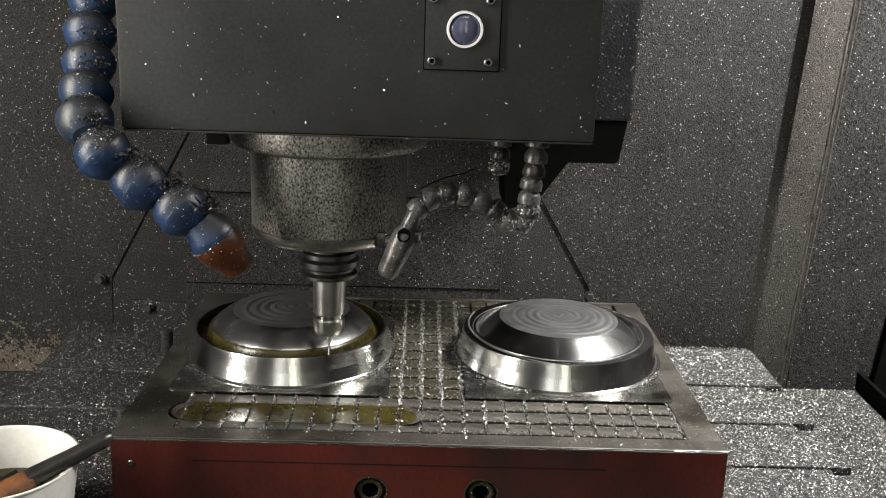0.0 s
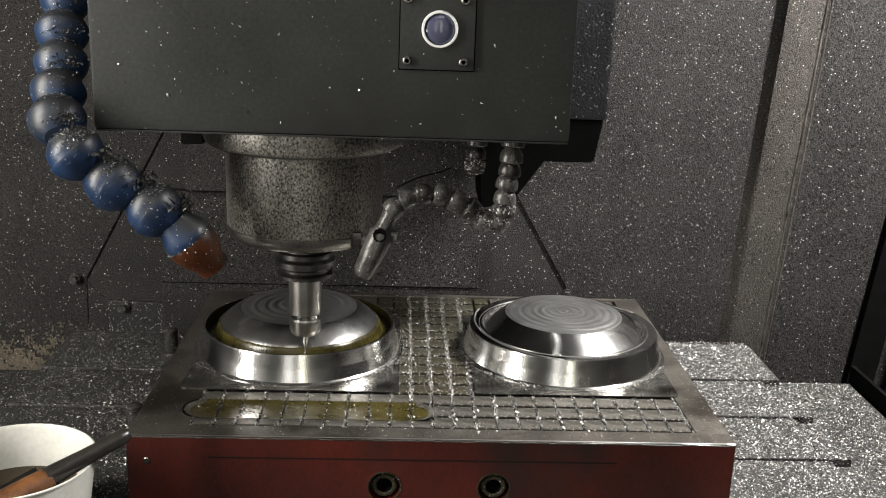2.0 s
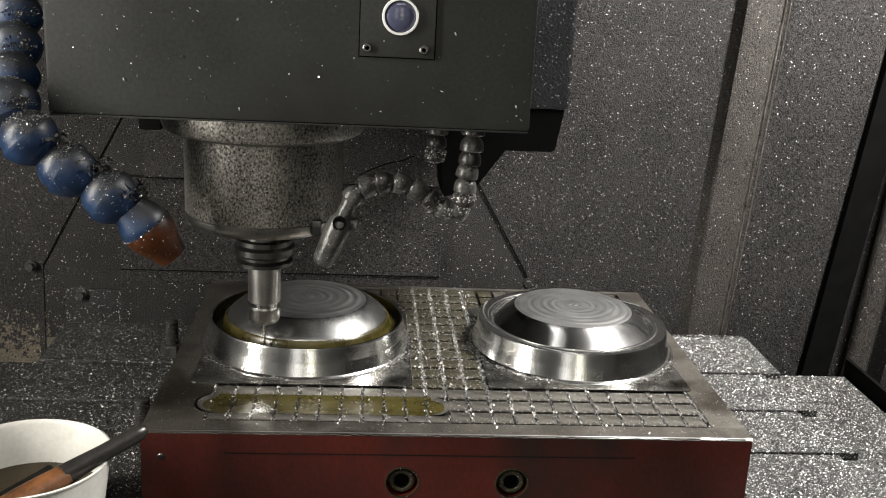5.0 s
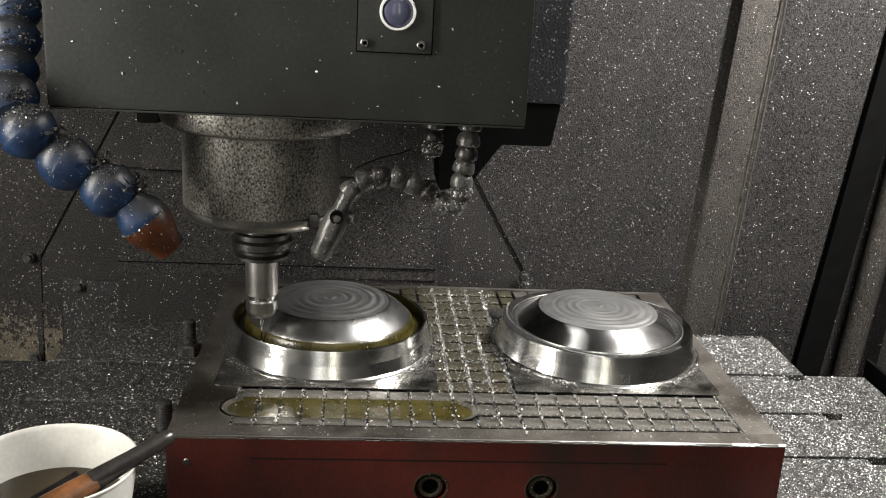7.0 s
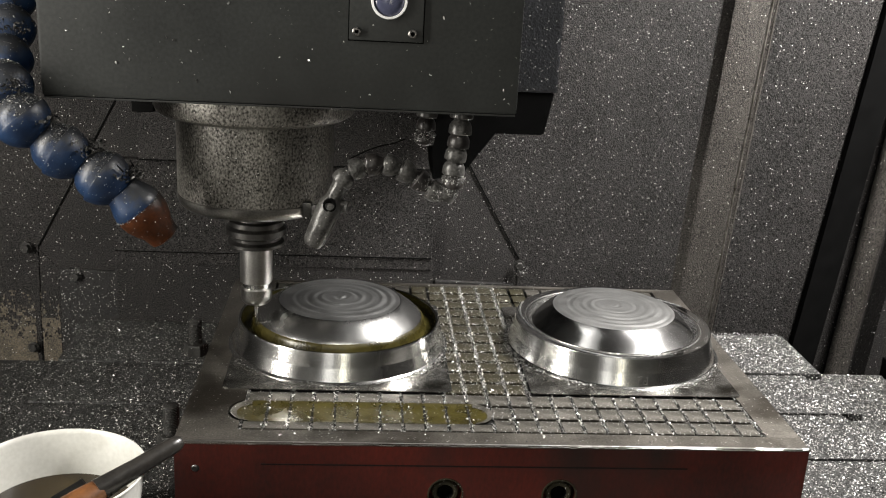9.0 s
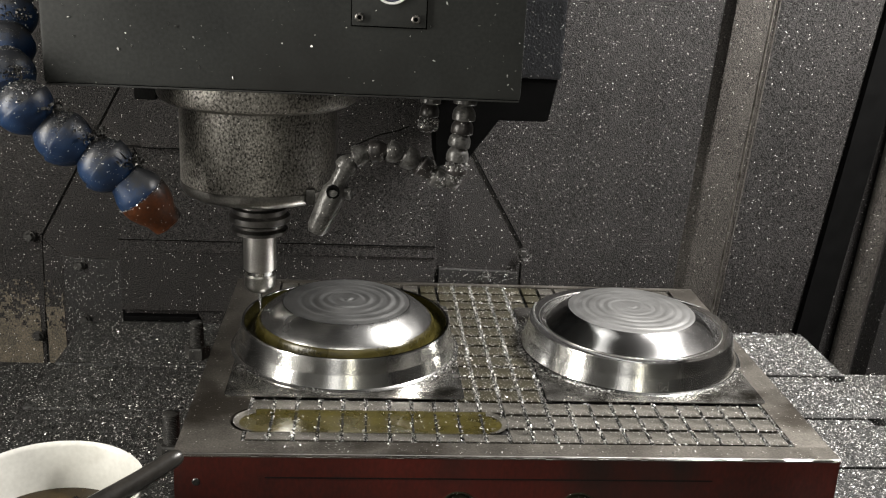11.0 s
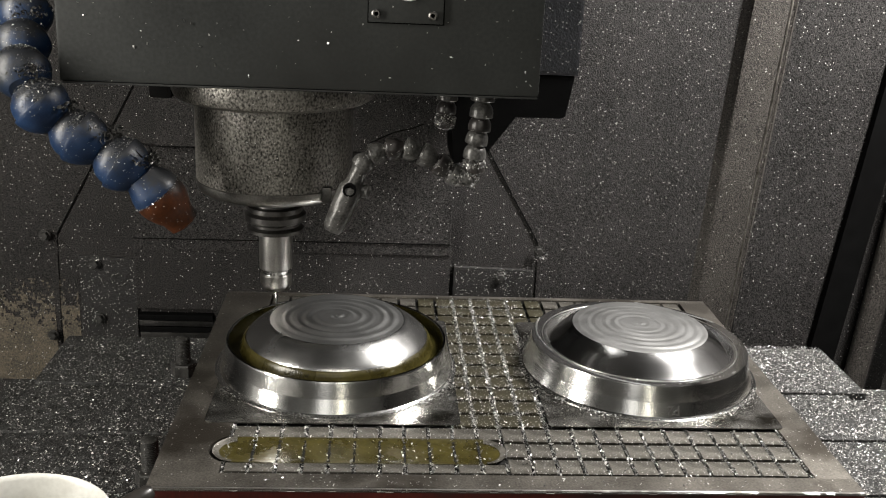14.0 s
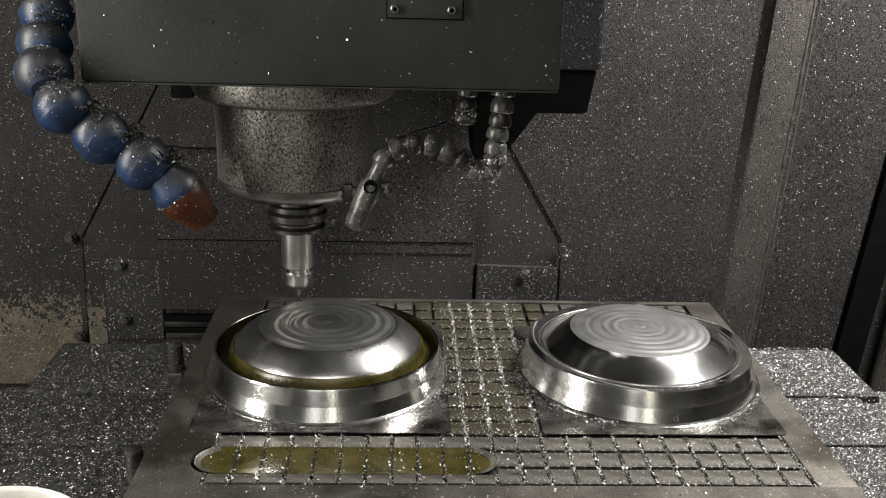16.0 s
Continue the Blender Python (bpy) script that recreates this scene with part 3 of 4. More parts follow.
        for rr in range(GROWS):
            ya, yb = GY0 + rr * GDY + 0.0016, GY0 + (rr + 1) * GDY - 0.0016
            if rr < 3 and xb < px1 + 0.002:
                if rr == 1:
                    continue
                ya, yb = (ya, py0 - 0.0007) if rr == 0 else (py1 + 0.0007, yb)
            if rr >= 3 and any(xa > a - 0.004 and xb < b + 0.004 and FOOT_Y[0] - 0.004 < ya and yb < FOOT_Y[1] + 0.004 for a, b in FEET):
                continue
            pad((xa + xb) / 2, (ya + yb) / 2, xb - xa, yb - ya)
    socket_screw(body, 0.0635, 0.0187, y0)
    socket_screw(body, 0.1330, 0.0187, y0)
    part("plug", lathe([(0, 0.0008), (0.0018, 0.0006), (0.0024, 0.0)], 16, m=pose(-0.0845, y0, 0.0345, 90)), DARK_STEEL, body)
    part("seam", block((x0 + 0.05, y0 - 0.0005, 0.0375), (x1 - 0.075, y0 + 0.001, 0.0381)), GROOVE, body, "thin scribed seam")
    part("clamp_bar", block((x1, -0.080, -0.0), (x1 + 0.011, -0.062, 0.016), 0.001), BLACK, t, "black clamp bar end")
    part("clamp_bar", block((x1, -0.012, -0.0), (x1 + 0.006, 0.006, 0.016), 0.001), BLACK, t, "black clamp bar end")
    return rides(t)


fixture_plate()


# ---- workpieces ----
def rounded_box(x0, x1, y0, y1, z0, z1, r, n=8):
    out = []
    for cx, cy, a0 in ((x1 - r, y0 + r, -90), (x1 - r, y1 - r, 0), (x0 + r, y1 - r, 90), (x0 + r, y0 + r, 180)):
        for k in range(n + 1):
            a = radians(a0 + 90 * k / n)
            out.append((cx + r * math.cos(a), cy + r * math.sin(a)))
    return prism(out, (z0, z1), "z")


def spiral_crown(R, z_edge, z_mid, pitch=0.0062, amp=0.00028, seg=120, rings=72, blend=0.004, form=None):
    """Nearly flat cap with a shallow spiral tool mark."""
    bm = bmesh.new()
    rows = [[bm.verts.new((0, 0, z_mid))]]
    for i in range(1, rings + 1):
        r = R * i / rings
        fade = min(1.0, (R - r) / blend)
        row = []
        for k in range(seg):
            a = 2 * math.pi * k / seg
            w = 0.5 + 1.1 * noise.noise(Vector((r * 160, math.cos(a) * 0.8, math.sin(a) * 0.8)))
            z = (form(r) if form else z_mid + (z_edge - z_mid) * (r / R) ** 3) + fade * amp * w * math.sin(2 * math.pi * r / pitch - a)
            row.append(bm.verts.new((r * math.cos(a), r * math.sin(a), z)))
        rows.append(row)
    for k in range(seg):
        bm.faces.new((rows[0][0], rows[1][k], rows[1][(k + 1) % seg]))
    for a, b in zip(rows[1:], rows[2:]):
        for k in range(seg):
            bm.faces.new((a[k], b[k], b[(k + 1) % seg], a[(k + 1) % seg]))
    return bm


def round_top(r):
    """Height of the rounded top of the first workpiece at radius r."""
    if r < 0.044:
        return 0.0346 - 0.0016 * (r / 0.044) ** 2
    return 0.0330 - 0.0112 * ((r - 0.044) / 0.016) ** 1.28


def workpiece(at, label, prof_top, foot, cut):
    t = thing("workpiece", label, "workpiece", at, group="workpieces on the plate")
    crown = [(r, round_top(r)) for r in (0.0436, 0.0440, 0.0446, 0.0460, 0.0480, 0.0500, 0.0520, 0.0540, 0.0560, 0.0580)] if cut else [(0.0449, 0.0305), (0.0456, 0.0301), (0.0480, 0.0286), (0.0520, 0.0256), (0.0560, 0.0222)]
    side = [(0.0720, 0.0203), (0.0722, 0.0199), (0.0741, 0.0105), (0.0770, 0.0022), (0.0780, 0.0013), (0.0796, 0.0009), (0.0796, 0.0)]
    dome = part("dome", lathe(crown + prof_top[0], 160), SATIN if cut else BRIGHT, t, "polished sloping shoulder")
    part("crown", spiral_crown(0.0438 if cut else 0.0450, 0.0305, 0.0325, pitch=0.0072 if cut else 0.0062, amp=0.00048 if cut else 0.00018, blend=0.008 if cut else 0.004, form=round_top if cut else None), TURNED, t, "turned crown with spiral tool marks", smooth=60)
    part("rim", lathe(prof_top[1], 160), POLISHED, t, "mirror bright rim face", smooth=4)
    part("flank", lathe([prof_top[1][-1]] + side, 160), FLANK, t, "bright machined flank", smooth=4)
    if cut:
        part("groove_wall", lathe([(0.0605, 0.0122), (0.0700, 0.0122), (0.0702, 0.0204)], 160), GROOVE_OIL, t, "oil wet groove wall")
        part("groove_oil", lathe([(0.0600, 0.0140), (0.0703, 0.0140)], 96), GROOVE_OIL, t, "olive cutting oil in the groove")
        part("oil_bead", lathe([(0.0596, 0.0220), (0.0602, 0.0215), (0.0611, 0.0205), (0.0618, 0.0190), (0.0623, 0.0160), (0.0634, 0.0141)], 160, wobble=0.006), OIL_FILM, t, "olive oil film on the cut edge", smooth=60)
    else:
        for a0, a1, dip in ((150, 262, 0.0055), (28, 78, 0.0040)):
            bm = bmesh.new()
            prev = None
            for k in range(41):
                a = radians(a0 + (a1 - a0) * k / 40)
                r = 0.0717 - dip * math.sin(math.pi * k / 40) + (0.00018 if k % 2 else 0)
                pair = [bm.verts.new((q * math.cos(a), q * math.sin(a), 0.0207 + h)) for q, h in ((r - 0.0006, 0.0), (r, 0.0004), (r + 0.0006, 0.0))]
                if prev:
                    bm.faces.new((prev[0], pair[0], pair[1], prev[1]))
                    bm.faces.new((prev[1], pair[1], pair[2], prev[2]))
                prev = pair
            part("burr_line", bm, TURNED, t, "bright dotted burr line")
        part("scribed_circle", lathe([(0.0645, 0.0206), (0.0647, 0.0210), (0.0650, 0.0210), (0.0652, 0.0206)], 160), BRUSHED, dome, "fine raised burr line")
    fx0, fx1 = foot[0] - at[0], foot[1] - at[0]
    part("foot", rounded_box(fx0, fx1, FOOT_Y[0] - at[1], FOOT_Y[1] - at[1], 0, 0.0006, 0.004), FOOT, t, "thin grimy square foot")
    return rides(t)


W1 = workpiece((-0.0055, 0.0015, 0), "polished aluminium disc with an oily groove being milled",
               ([(0.0592, 0.0222), (0.0599, 0.0213), (0.0604, 0.0197), (0.0607, 0.0120)], [(0.0702, 0.0204), (0.0706, 0.0208), (0.0718, 0.0208)]), FEET[0], True)
W2 = workpiece((0.1975, 0.0035, 0), "polished aluminium disc with a thin scribed rim line",
               ([(0.0605, 0.0188), (0.0620, 0.0177), (0.0624, 0.0204), (0.0628, 0.0206)], [(0.0628, 0.0206), (0.0718, 0.0206)]), FEET[1], False)


def scratched_mark():
    """Hand-scratched mark on the flank of the second workpiece."""
    cu = bpy.data.curves.new("mark", "FONT")
    cu.body, cu.size, cu.extrude = "P2", 0.0085, 0.0001
    tmp = bpy.data.objects.new("mark", cu)
    me = bpy.data.meshes.new_from_object(tmp)
    bpy.data.objects.remove(tmp)
    me.materials.clear()
    me.materials.append(BRUSHED)
    ob = new("scratched_mark", me)
    ob.parent = W2
    tagged(ob, "small hand scratched mark")
    ob.matrix_local = pose(0, 0, 0, 0, 0, 7) @ pose(0, -0.0750, 0.0088) @ pose(0, 0, 0, 73) @ pose(0, 0, 0, 0, 0, 180)


scratched_mark()


# ---- spindle head ----
def cap_screw(parent, x, y, z, r=0.0026):
    s = part("screw", lathe([(0.0012, 0.0012), (0.0013, 0.0024), (r - 0.0006, 0.0024), (r, 0.0020), (r, 0.0)], 24, m=pose(x, y, z, 90)), DARK_STEEL, parent, "small worn socket screw")
    part("socket", lathe([(0, 0.0008), (0.0012, 0.0008), (0.0013, 0.0023)], 6, m=pose(x, y, z, 90)), BLACK, s)


def spindle_head():
    t = thing("spindle_head", "dark painted milling head with a grey spindle nose", "milling head", (0, 0, 0.16))
    z0 = 0.0268
    cov = block((-0.1155, -0.069, z0), (0.163, 0.10, 0.42), 0.0022)
    part("cover", cov, HEAD_PAINT, t)
    part("cover_lip", block((-0.1148, -0.0685, z0 - 0.0014), (0.1622, 0.0995, z0 - 0.0002), 0.0005), HEAD_PAINT, t, "worn lower edge of the cover")
    part("casting", block((-0.09, 0.1005, 0.0165), (0.2205, 0.317, 0.45), 0.004), HEAD_SIDE, t, "bluish dusted casting behind the cover")
    part("bracket", prism([(0.2175, 0.0162), (0.2125, -0.0150), (0.2090, -0.0165), (0.1740, -0.0165), (0.150, -0.050), (0.1270, -0.055), (0.122, 0.0162)], (0.102, 0.17)), BLACK, t, "black angled bracket")
    part("lug", block((-0.0935, 0.055, -0.003), (-0.078, 0.09, 0.026), 0.002), BLACK, t, "small black lug")
    part("spindle_flange", lathe([(0.0, 0.026), (0.0655, 0.026), (0.0655, 0.0155), (0.064, 0.0120), (0.060, 0.0098), (0.0, 0.0098)], 72), CAST, t)
    part("spindle_nose", lathe([(0.0, 0.012), (0.0515, 0.012), (0.0515, -0.0425), (0.0512, -0.0430), (0.0500, -0.0490), (0.0470, -0.0515), (0.0, -0.0515)], 72), CAST, t, "grey spindle nose crusted with fine chips")
    part("nose_ring", lathe([(0.0512, -0.0432), (0.0517, -0.0436), (0.0516, -0.0462), (0.0508, -0.0488), (0.0492, -0.0508), (0.0466, -0.0521), (0.030, -0.0524)], 72), NOSE_RING, t, "worn bright lower ring")
    part("drive_key", block((0.0335, -0.0400, -0.0500), (0.0395, -0.034, -0.040), 0.001, m=None), DARK_STEEL, t, "dark drive key")
    px0, px1, pz0 = 0.0612, 0.1040, 0.0672
    plate = part("inspection_plate", block((px0, -0.0712, pz0), (px1, -0.0690, 0.1125), 0.0004), HEAD_PAINT, t)
    part("plate_gap", block((px0 - 0.0007, -0.0695, pz0 - 0.0008), (px1 + 0.0008, -0.0688, 0.1133)), BLACK, plate)
    cx, cz = 0.0838, 0.0902
    at = pose(cx, -0.0712, cz, 90)
    part("ring", lathe([(0.0089, 0.0), (0.0105, 0.0), (0.0105, 0.0018), (0.0101, 0.0026), (0.0091, 0.0026), (0.0089, 0.0010)], 56, m=at), WHITE_RING, plate, "white plastic bezel ring")
    part("lens", lathe([(0.0, 0.0032), (0.0045, 0.0029), (0.0076, 0.0019), (0.0090, 0.0006), (0.0090, 0.0)], 56, m=at), LENS, plate, "smoky blue indicator lens")
    for sx in (px0 + 0.0043, px1 - 0.0060):
        for sz in (pz0 + 0.0048, 0.1065):
            cap_screw(plate, sx, -0.0712, sz)
    return t


spindle_head()


def tool_holder():
    t = thing("tool_holder", "steel tool holder with a thin cutter in a collet", "tool holder", (0, 0, 0.0355))
    part("flange", lathe([(0.0, 0.0735), (0.0150, 0.0735), (0.0152, 0.0620), (0.0185, 0.0612), (0.0185, 0.0580), (0.0206, 0.0560), (0.0206, 0.0520), (0.0168, 0.0498), (0.0168, 0.0480), (0.0192, 0.0462), (0.0192, 0.0440), (0.0115, 0.0425), (0, 0.0425)], 56), DARK_STEEL, t, "dark oily gripper flange")
    part("body", lathe([(0, 0.044), (0.0111, 0.044), (0.0111, 0.0170), (0.0098, 0.0160), (0, 0.0160)], 48), BRUSHED, t)
    part("neck", lathe([(0, 0.0165), (0.0094, 0.0165), (0.0094, 0.0128), (0, 0.0128)], 48), CHROME, t, "polished neck")
    part("collet_nut", lathe([(0, 0.0132), (0.0100, 0.0132), (0.0108, 0.0122), (0.0108, 0.0055), (0.0100, 0.0030), (0.0085, 0.0012), (0.0045, 0.0), (0, 0.0)], 48), NOSE_RING, t)
    part("cutter", lathe([(0, 0.002), (0.0015, 0.002), (0.0015, -0.005), (0.0008, -0.0085), (0.0007, -0.0215), (0, -0.0220)], 16), CHROME, t, "thin bright end mill")
    return t


tool_holder()


# ---- coolant hoses ----
def hose_bead(R, L):
    """One ball-and-socket segment of length L along z: neck, round ball, lip of the socket, neck."""
    return [(0.0, -0.03 * L), (0.50 * R, -0.03 * L), (0.66 * R, 0.05 * L), (0.80 * R, 0.13 * L), (0.89 * R, 0.22 * L), (0.94 * R, 0.32 * L), (0.955 * R, 0.40 * L), (0.965 * R, 0.42 * L),
            (1.045 * R, 0.425 * L), (1.055 * R, 0.45 * L), (1.045 * R, 0.52 * L), (1.0 * R, 0.64 * L), (0.92 * R, 0.76 * L), (0.80 * R, 0.87 * L), (0.66 * R, 0.96 * L), (0.50 * R, 1.03 * L), (0.0, 1.05 * L)]


def hose_cup(R, L):
    """One short cup-shaped segment: narrow throat, straight wall, square lip."""
    return [(0.0, -0.04 * L), (0.55 * R, -0.04 * L), (0.62 * R, 0.08 * L), (0.86 * R, 0.26 * L), (0.98 * R, 0.42 * L), (1.02 * R, 0.60 * L), (1.03 * R, 0.84 * L), (0.98 * R, 0.90 * L), (0.72 * R, 0.91 * L), (0.60 * R, 1.0 * L), (0.0, 1.05 * L)]


def hose(name, label, points, R, materials, group="", shape=hose_bead):
    t = thing(name, label, "coolant hose", points[0], group)
    base = Vector(points[0])
    for k, (a, b) in enumerate(zip(points, points[1:])):
        a, b = Vector(a) - base, Vector(b) - base
        part("segment", lathe(shape(R * random.uniform(0.97, 1.03), max((b - a).length, 1.5 * R)), 36, m=along(a, b)), materials[k % len(materials)], t)
    return t


def blue_hose():
    y = -0.08
    pts = [(-0.1475, 0.020, 0.3241), (-0.1477, 0.015, 0.2986), (-0.1482, 0.005, 0.2731), (-0.1484, -0.010, 0.2461), (-0.1460, -0.025, 0.2287), (-0.1413, -0.042, 0.2116), (-0.1399, -0.060, 0.1982),
           (-0.1320, y, 0.1835), (-0.1150, y, 0.1640), (-0.0910, y, 0.1490), (-0.0690, y, 0.1340)]
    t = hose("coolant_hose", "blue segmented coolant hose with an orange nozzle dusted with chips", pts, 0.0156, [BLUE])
    b = Vector(pts[0])
    p, q = Vector((-0.0690, y, 0.1340)) - b, Vector((-0.0460, y + 0.006, 0.1046)) - b
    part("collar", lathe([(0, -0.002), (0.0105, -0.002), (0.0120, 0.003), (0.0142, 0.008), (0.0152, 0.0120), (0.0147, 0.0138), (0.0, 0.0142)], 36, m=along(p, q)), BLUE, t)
    part("nozzle", lathe([(0.0, 0.0125), (0.0148, 0.0125), (0.0153, 0.0155), (0.0148, 0.0205), (0.0126, 0.0265), (0.0106, 0.0300), (0.0096, 0.037), (0.0066, 0.0385), (0.0056, 0.0375), (0.005, 0.030), (0, 0.030)], 40, m=along(p, q)), ORANGE, t, "rust orange tapered nozzle")
    for k in range(16):
        a = random.uniform(0, 6.28)
        w = Vector((-0.0680 + random.gauss(0, 0.004), y + random.gauss(0, 0.005), 0.1475 + random.gauss(0, 0.0012))) - b
        part("swarf", lathe([(0, 0), (0.0006, 0.0004), (0.0002, random.uniform(0.003, 0.007))], 5, m=Matrix.Translation(w) @ pose(0, 0, 0, random.uniform(-50, 50), random.uniform(-50, 50))), BLACK, t)


blue_hose()


def small_hoses():
    y = -0.050
    pts = [(0.1320, y, 0.1900), (0.1316, y, 0.1800), (0.1312, y, 0.1715), (0.1305, y, 0.1630), (0.1290, y, 0.1540), (0.1285, y, 0.1455), (0.1285, y, 0.1370), (0.1225, y, 0.1295),
           (0.1130, y, 0.1355), (0.1045, y, 0.1420), (0.0945, y, 0.1470), (0.0840, y, 0.1500), (0.0730, y, 0.1480), (0.0635, y, 0.1440), (0.0580, y, 0.1370)]
    t = hose("coolant_hose", "thin grimy grey segmented hose with an angled nozzle", pts, 0.0070, [GREY_HOSE, GREY_HOSE, HOSE_DARK], "thin hoses beside the spindle", hose_cup)
    b = Vector(pts[0])
    p, q = Vector((0.0585, y, 0.1375)) - b, Vector((0.0411, y - 0.004, 0.0966)) - b
    noz = part("nozzle", lathe([(0, 0), (0.0058, 0), (0.0050, 0.004), (0.0056, 0.012), (0.0078, 0.016), (0.0078, 0.026), (0.0068, 0.042), (0.0050, 0.0455), (0.0036, 0.0455), (0.0034, 0.036), (0, 0.036)], 32, m=along(p, q)), GREY_HOSE, t)
    pin = Vector((0.0515, y - 0.0083, 0.1238)) - b
    # Unlit bore drawn as a flat black disc on the nozzle.
    part("cross_hole", lathe([(0.0, 0.0), (0.0028, 0.0), (0.0030, 0.0012), (0.0042, 0.0012), (0.0042, -0.002)], 24, m=Matrix.Translation(pin) @ pose(0, 0, 0, 90)), BLACK, noz, "dark cross hole")
    part("side_pin", lathe([(0, 0.0), (0.0040, 0.0), (0.0040, 0.010), (0.0026, 0.0105), (0, 0.0095)], 24, m=along(Vector((0.0540, y, 0.1225)) - b, Vector((0.0640, y - 0.004, 0.1215)) - b)), GREY_HOSE, noz)
    hose("coolant_hose", "short thin grimy hose hanging under the head", [(0.1125, y + 0.03, 0.193), (0.1125, y + 0.03, 0.1840), (0.1120, y + 0.03, 0.1755), (0.1115, y + 0.03, 0.1665), (0.1108, y + 0.03, 0.1580)], 0.0064, [HOSE_DARK, GREY_HOSE, HOSE_DARK], "thin hoses beside the spindle", hose_cup)


small_hoses()


# ---- cup and brush ----
def cup():
    t = thing("cup", "white plastic cup with dark oil on the table", "cup", (-0.1532, -0.1885, -0.052))
    part("shell", lathe([(0, 0.0), (0.0385, 0.0), (0.0395, 0.001), (0.0468, 0.0505), (0.0476, 0.0512), (0.0478, 0.0522), (0.0468, 0.0526), (0.0458, 0.0518), (0.0450, 0.0500), (0.0380, 0.003), (0, 0.003)], 72), WHITE, t, "white shell with a chipped rim")
    part("oil", lathe([(0, 0.0262), (0.0414, 0.0262)], 56), LIQUID, t, "dark brown oil")
    rides(t)
    b = thing("brush", "dark handled brush with a worn orange ferrule in the cup", "brush", (-0.0885, -0.1765, 0.0120))
    o = Vector(b.location)
    p, q = Vector((0, 0, 0)), Vector((-0.1555, -0.2300, -0.0120)) - o
    part("handle", lathe([(0, -0.001), (0.0028, -0.001), (0.0042, 0.001), (0.0048, 0.006), (0.0050, 0.026), (0.0058, 0.040), (0.0064, 0.050), (0, 0.050)], 28, m=along(p, q)), HANDLE, b, "dark grimy wooden handle")
    d = (q - p).normalized()
    part("ferrule", lathe([(0, 0.048), (0.0066, 0.048), (0.0072, 0.052), (0.0078, 0.060), (0.0084, 0.075), (0.0080, 0.084), (0, 0.086)], 28, m=along(p, q) @ Matrix.Diagonal((1, 0.8, 1, 1))), BRISTLE, b, "worn orange brown ferrule")
    part("blade", block((-0.0145, -0.0012, 0.052), (-0.0070, 0.0012, 0.094), 0.0008, m=along(p, q)), DARK_STEEL, b, "flat dark metal edge")
    rides(b)


cup()


# ---- chips ----
def flakes(name, label, points, sizes, tilt, material=None, lift=0.0):
    """Many thin curled chips at the given points, one mesh."""
    n = len(points)
    rng = np.random.default_rng(n)
    q = rng.normal(size=(n, 3)) * np.array([tilt, tilt, 0]) + np.array([0, 0, 1.0])
    q /= np.linalg.norm(q, axis=1)[:, None]
    a = np.cross(q, rng.normal(size=(n, 3)))
    a /= np.linalg.norm(a, axis=1)[:, None]
    b = np.cross(q, a)
    s = sizes[:, None]
    w = (rng.uniform(0.35, 1.0, n) * sizes)[:, None]
    bend = (rng.uniform(0.1, 0.6, n) * sizes)[:, None]
    P = np.asarray(points) + q * (lift + 0.25 * s)
    v = np.stack([P - a * s - b * w * 0.5, P - a * s * 0.1 - b * w * 0.6 + q * bend, P + a * s * rng.uniform(0.5, 1, (n, 1)) - b * w * 0.3,
                  P + a * s * 0.9 + b * w * 0.5, P + a * s * 0.1 + b * w * 0.6 + q * bend, P - a * s * rng.uniform(0.5, 1, (n, 1)) + b * w * 0.4], 1).reshape(-1, 3)
    i = np.arange(n)[:, None] * 6
    faces = np.concatenate([i + np.array([0, 1, 4, 5]), i + np.array([1, 2, 3, 4])]).tolist()
    me = bpy.data.meshes.new(name)
    me.from_pydata(v.tolist(), [], faces)
    me.materials.append(material or FLAKE)
    ob = new(name, me)
    return tagged(ob, label, "metal chips", kind="stuff")


def scatter(n, x0, x1, y0, y1, z, seed):
    rng = np.random.default_rng(seed)
    return np.stack([rng.uniform(x0, x1, n), rng.uniform(y0, y1, n), np.full(n, z)], 1)


def chip_sizes(n, lo, hi, seed):
    rng = np.random.default_rng(seed)
    return lo + (hi - lo) * rng.random(n) ** 3


def clear_of_discs(P, gap=0.0):
    k = np.ones(len(P), bool)
    for c in (W1, W2):
        k &= np.hypot(P[:, 0] - c.location.x, P[:, 1] - c.location.y) > 0.0798 + gap
    return P[k]


def clear_of_plate(P):
    return P[~((P[:, 0] > -0.0975) & (P[:, 0] < 0.2865) & (P[:, 1] > -0.155) & (P[:, 1] < 0.135))]


def into_slots(P):
    """Lets chips over the table slots lie on the slot bed, and none at the open ends."""
    P = P.copy()
    slot = np.zeros(len(P), bool)
    for y in (-0.150, -0.0765, -0.005, 0.0695):
        slot |= np.abs(P[:, 1] - y) < 0.0058
    P[slot, 2] -= 0.0019
    return P[~(slot & (P[:, 0] > 0.389))]


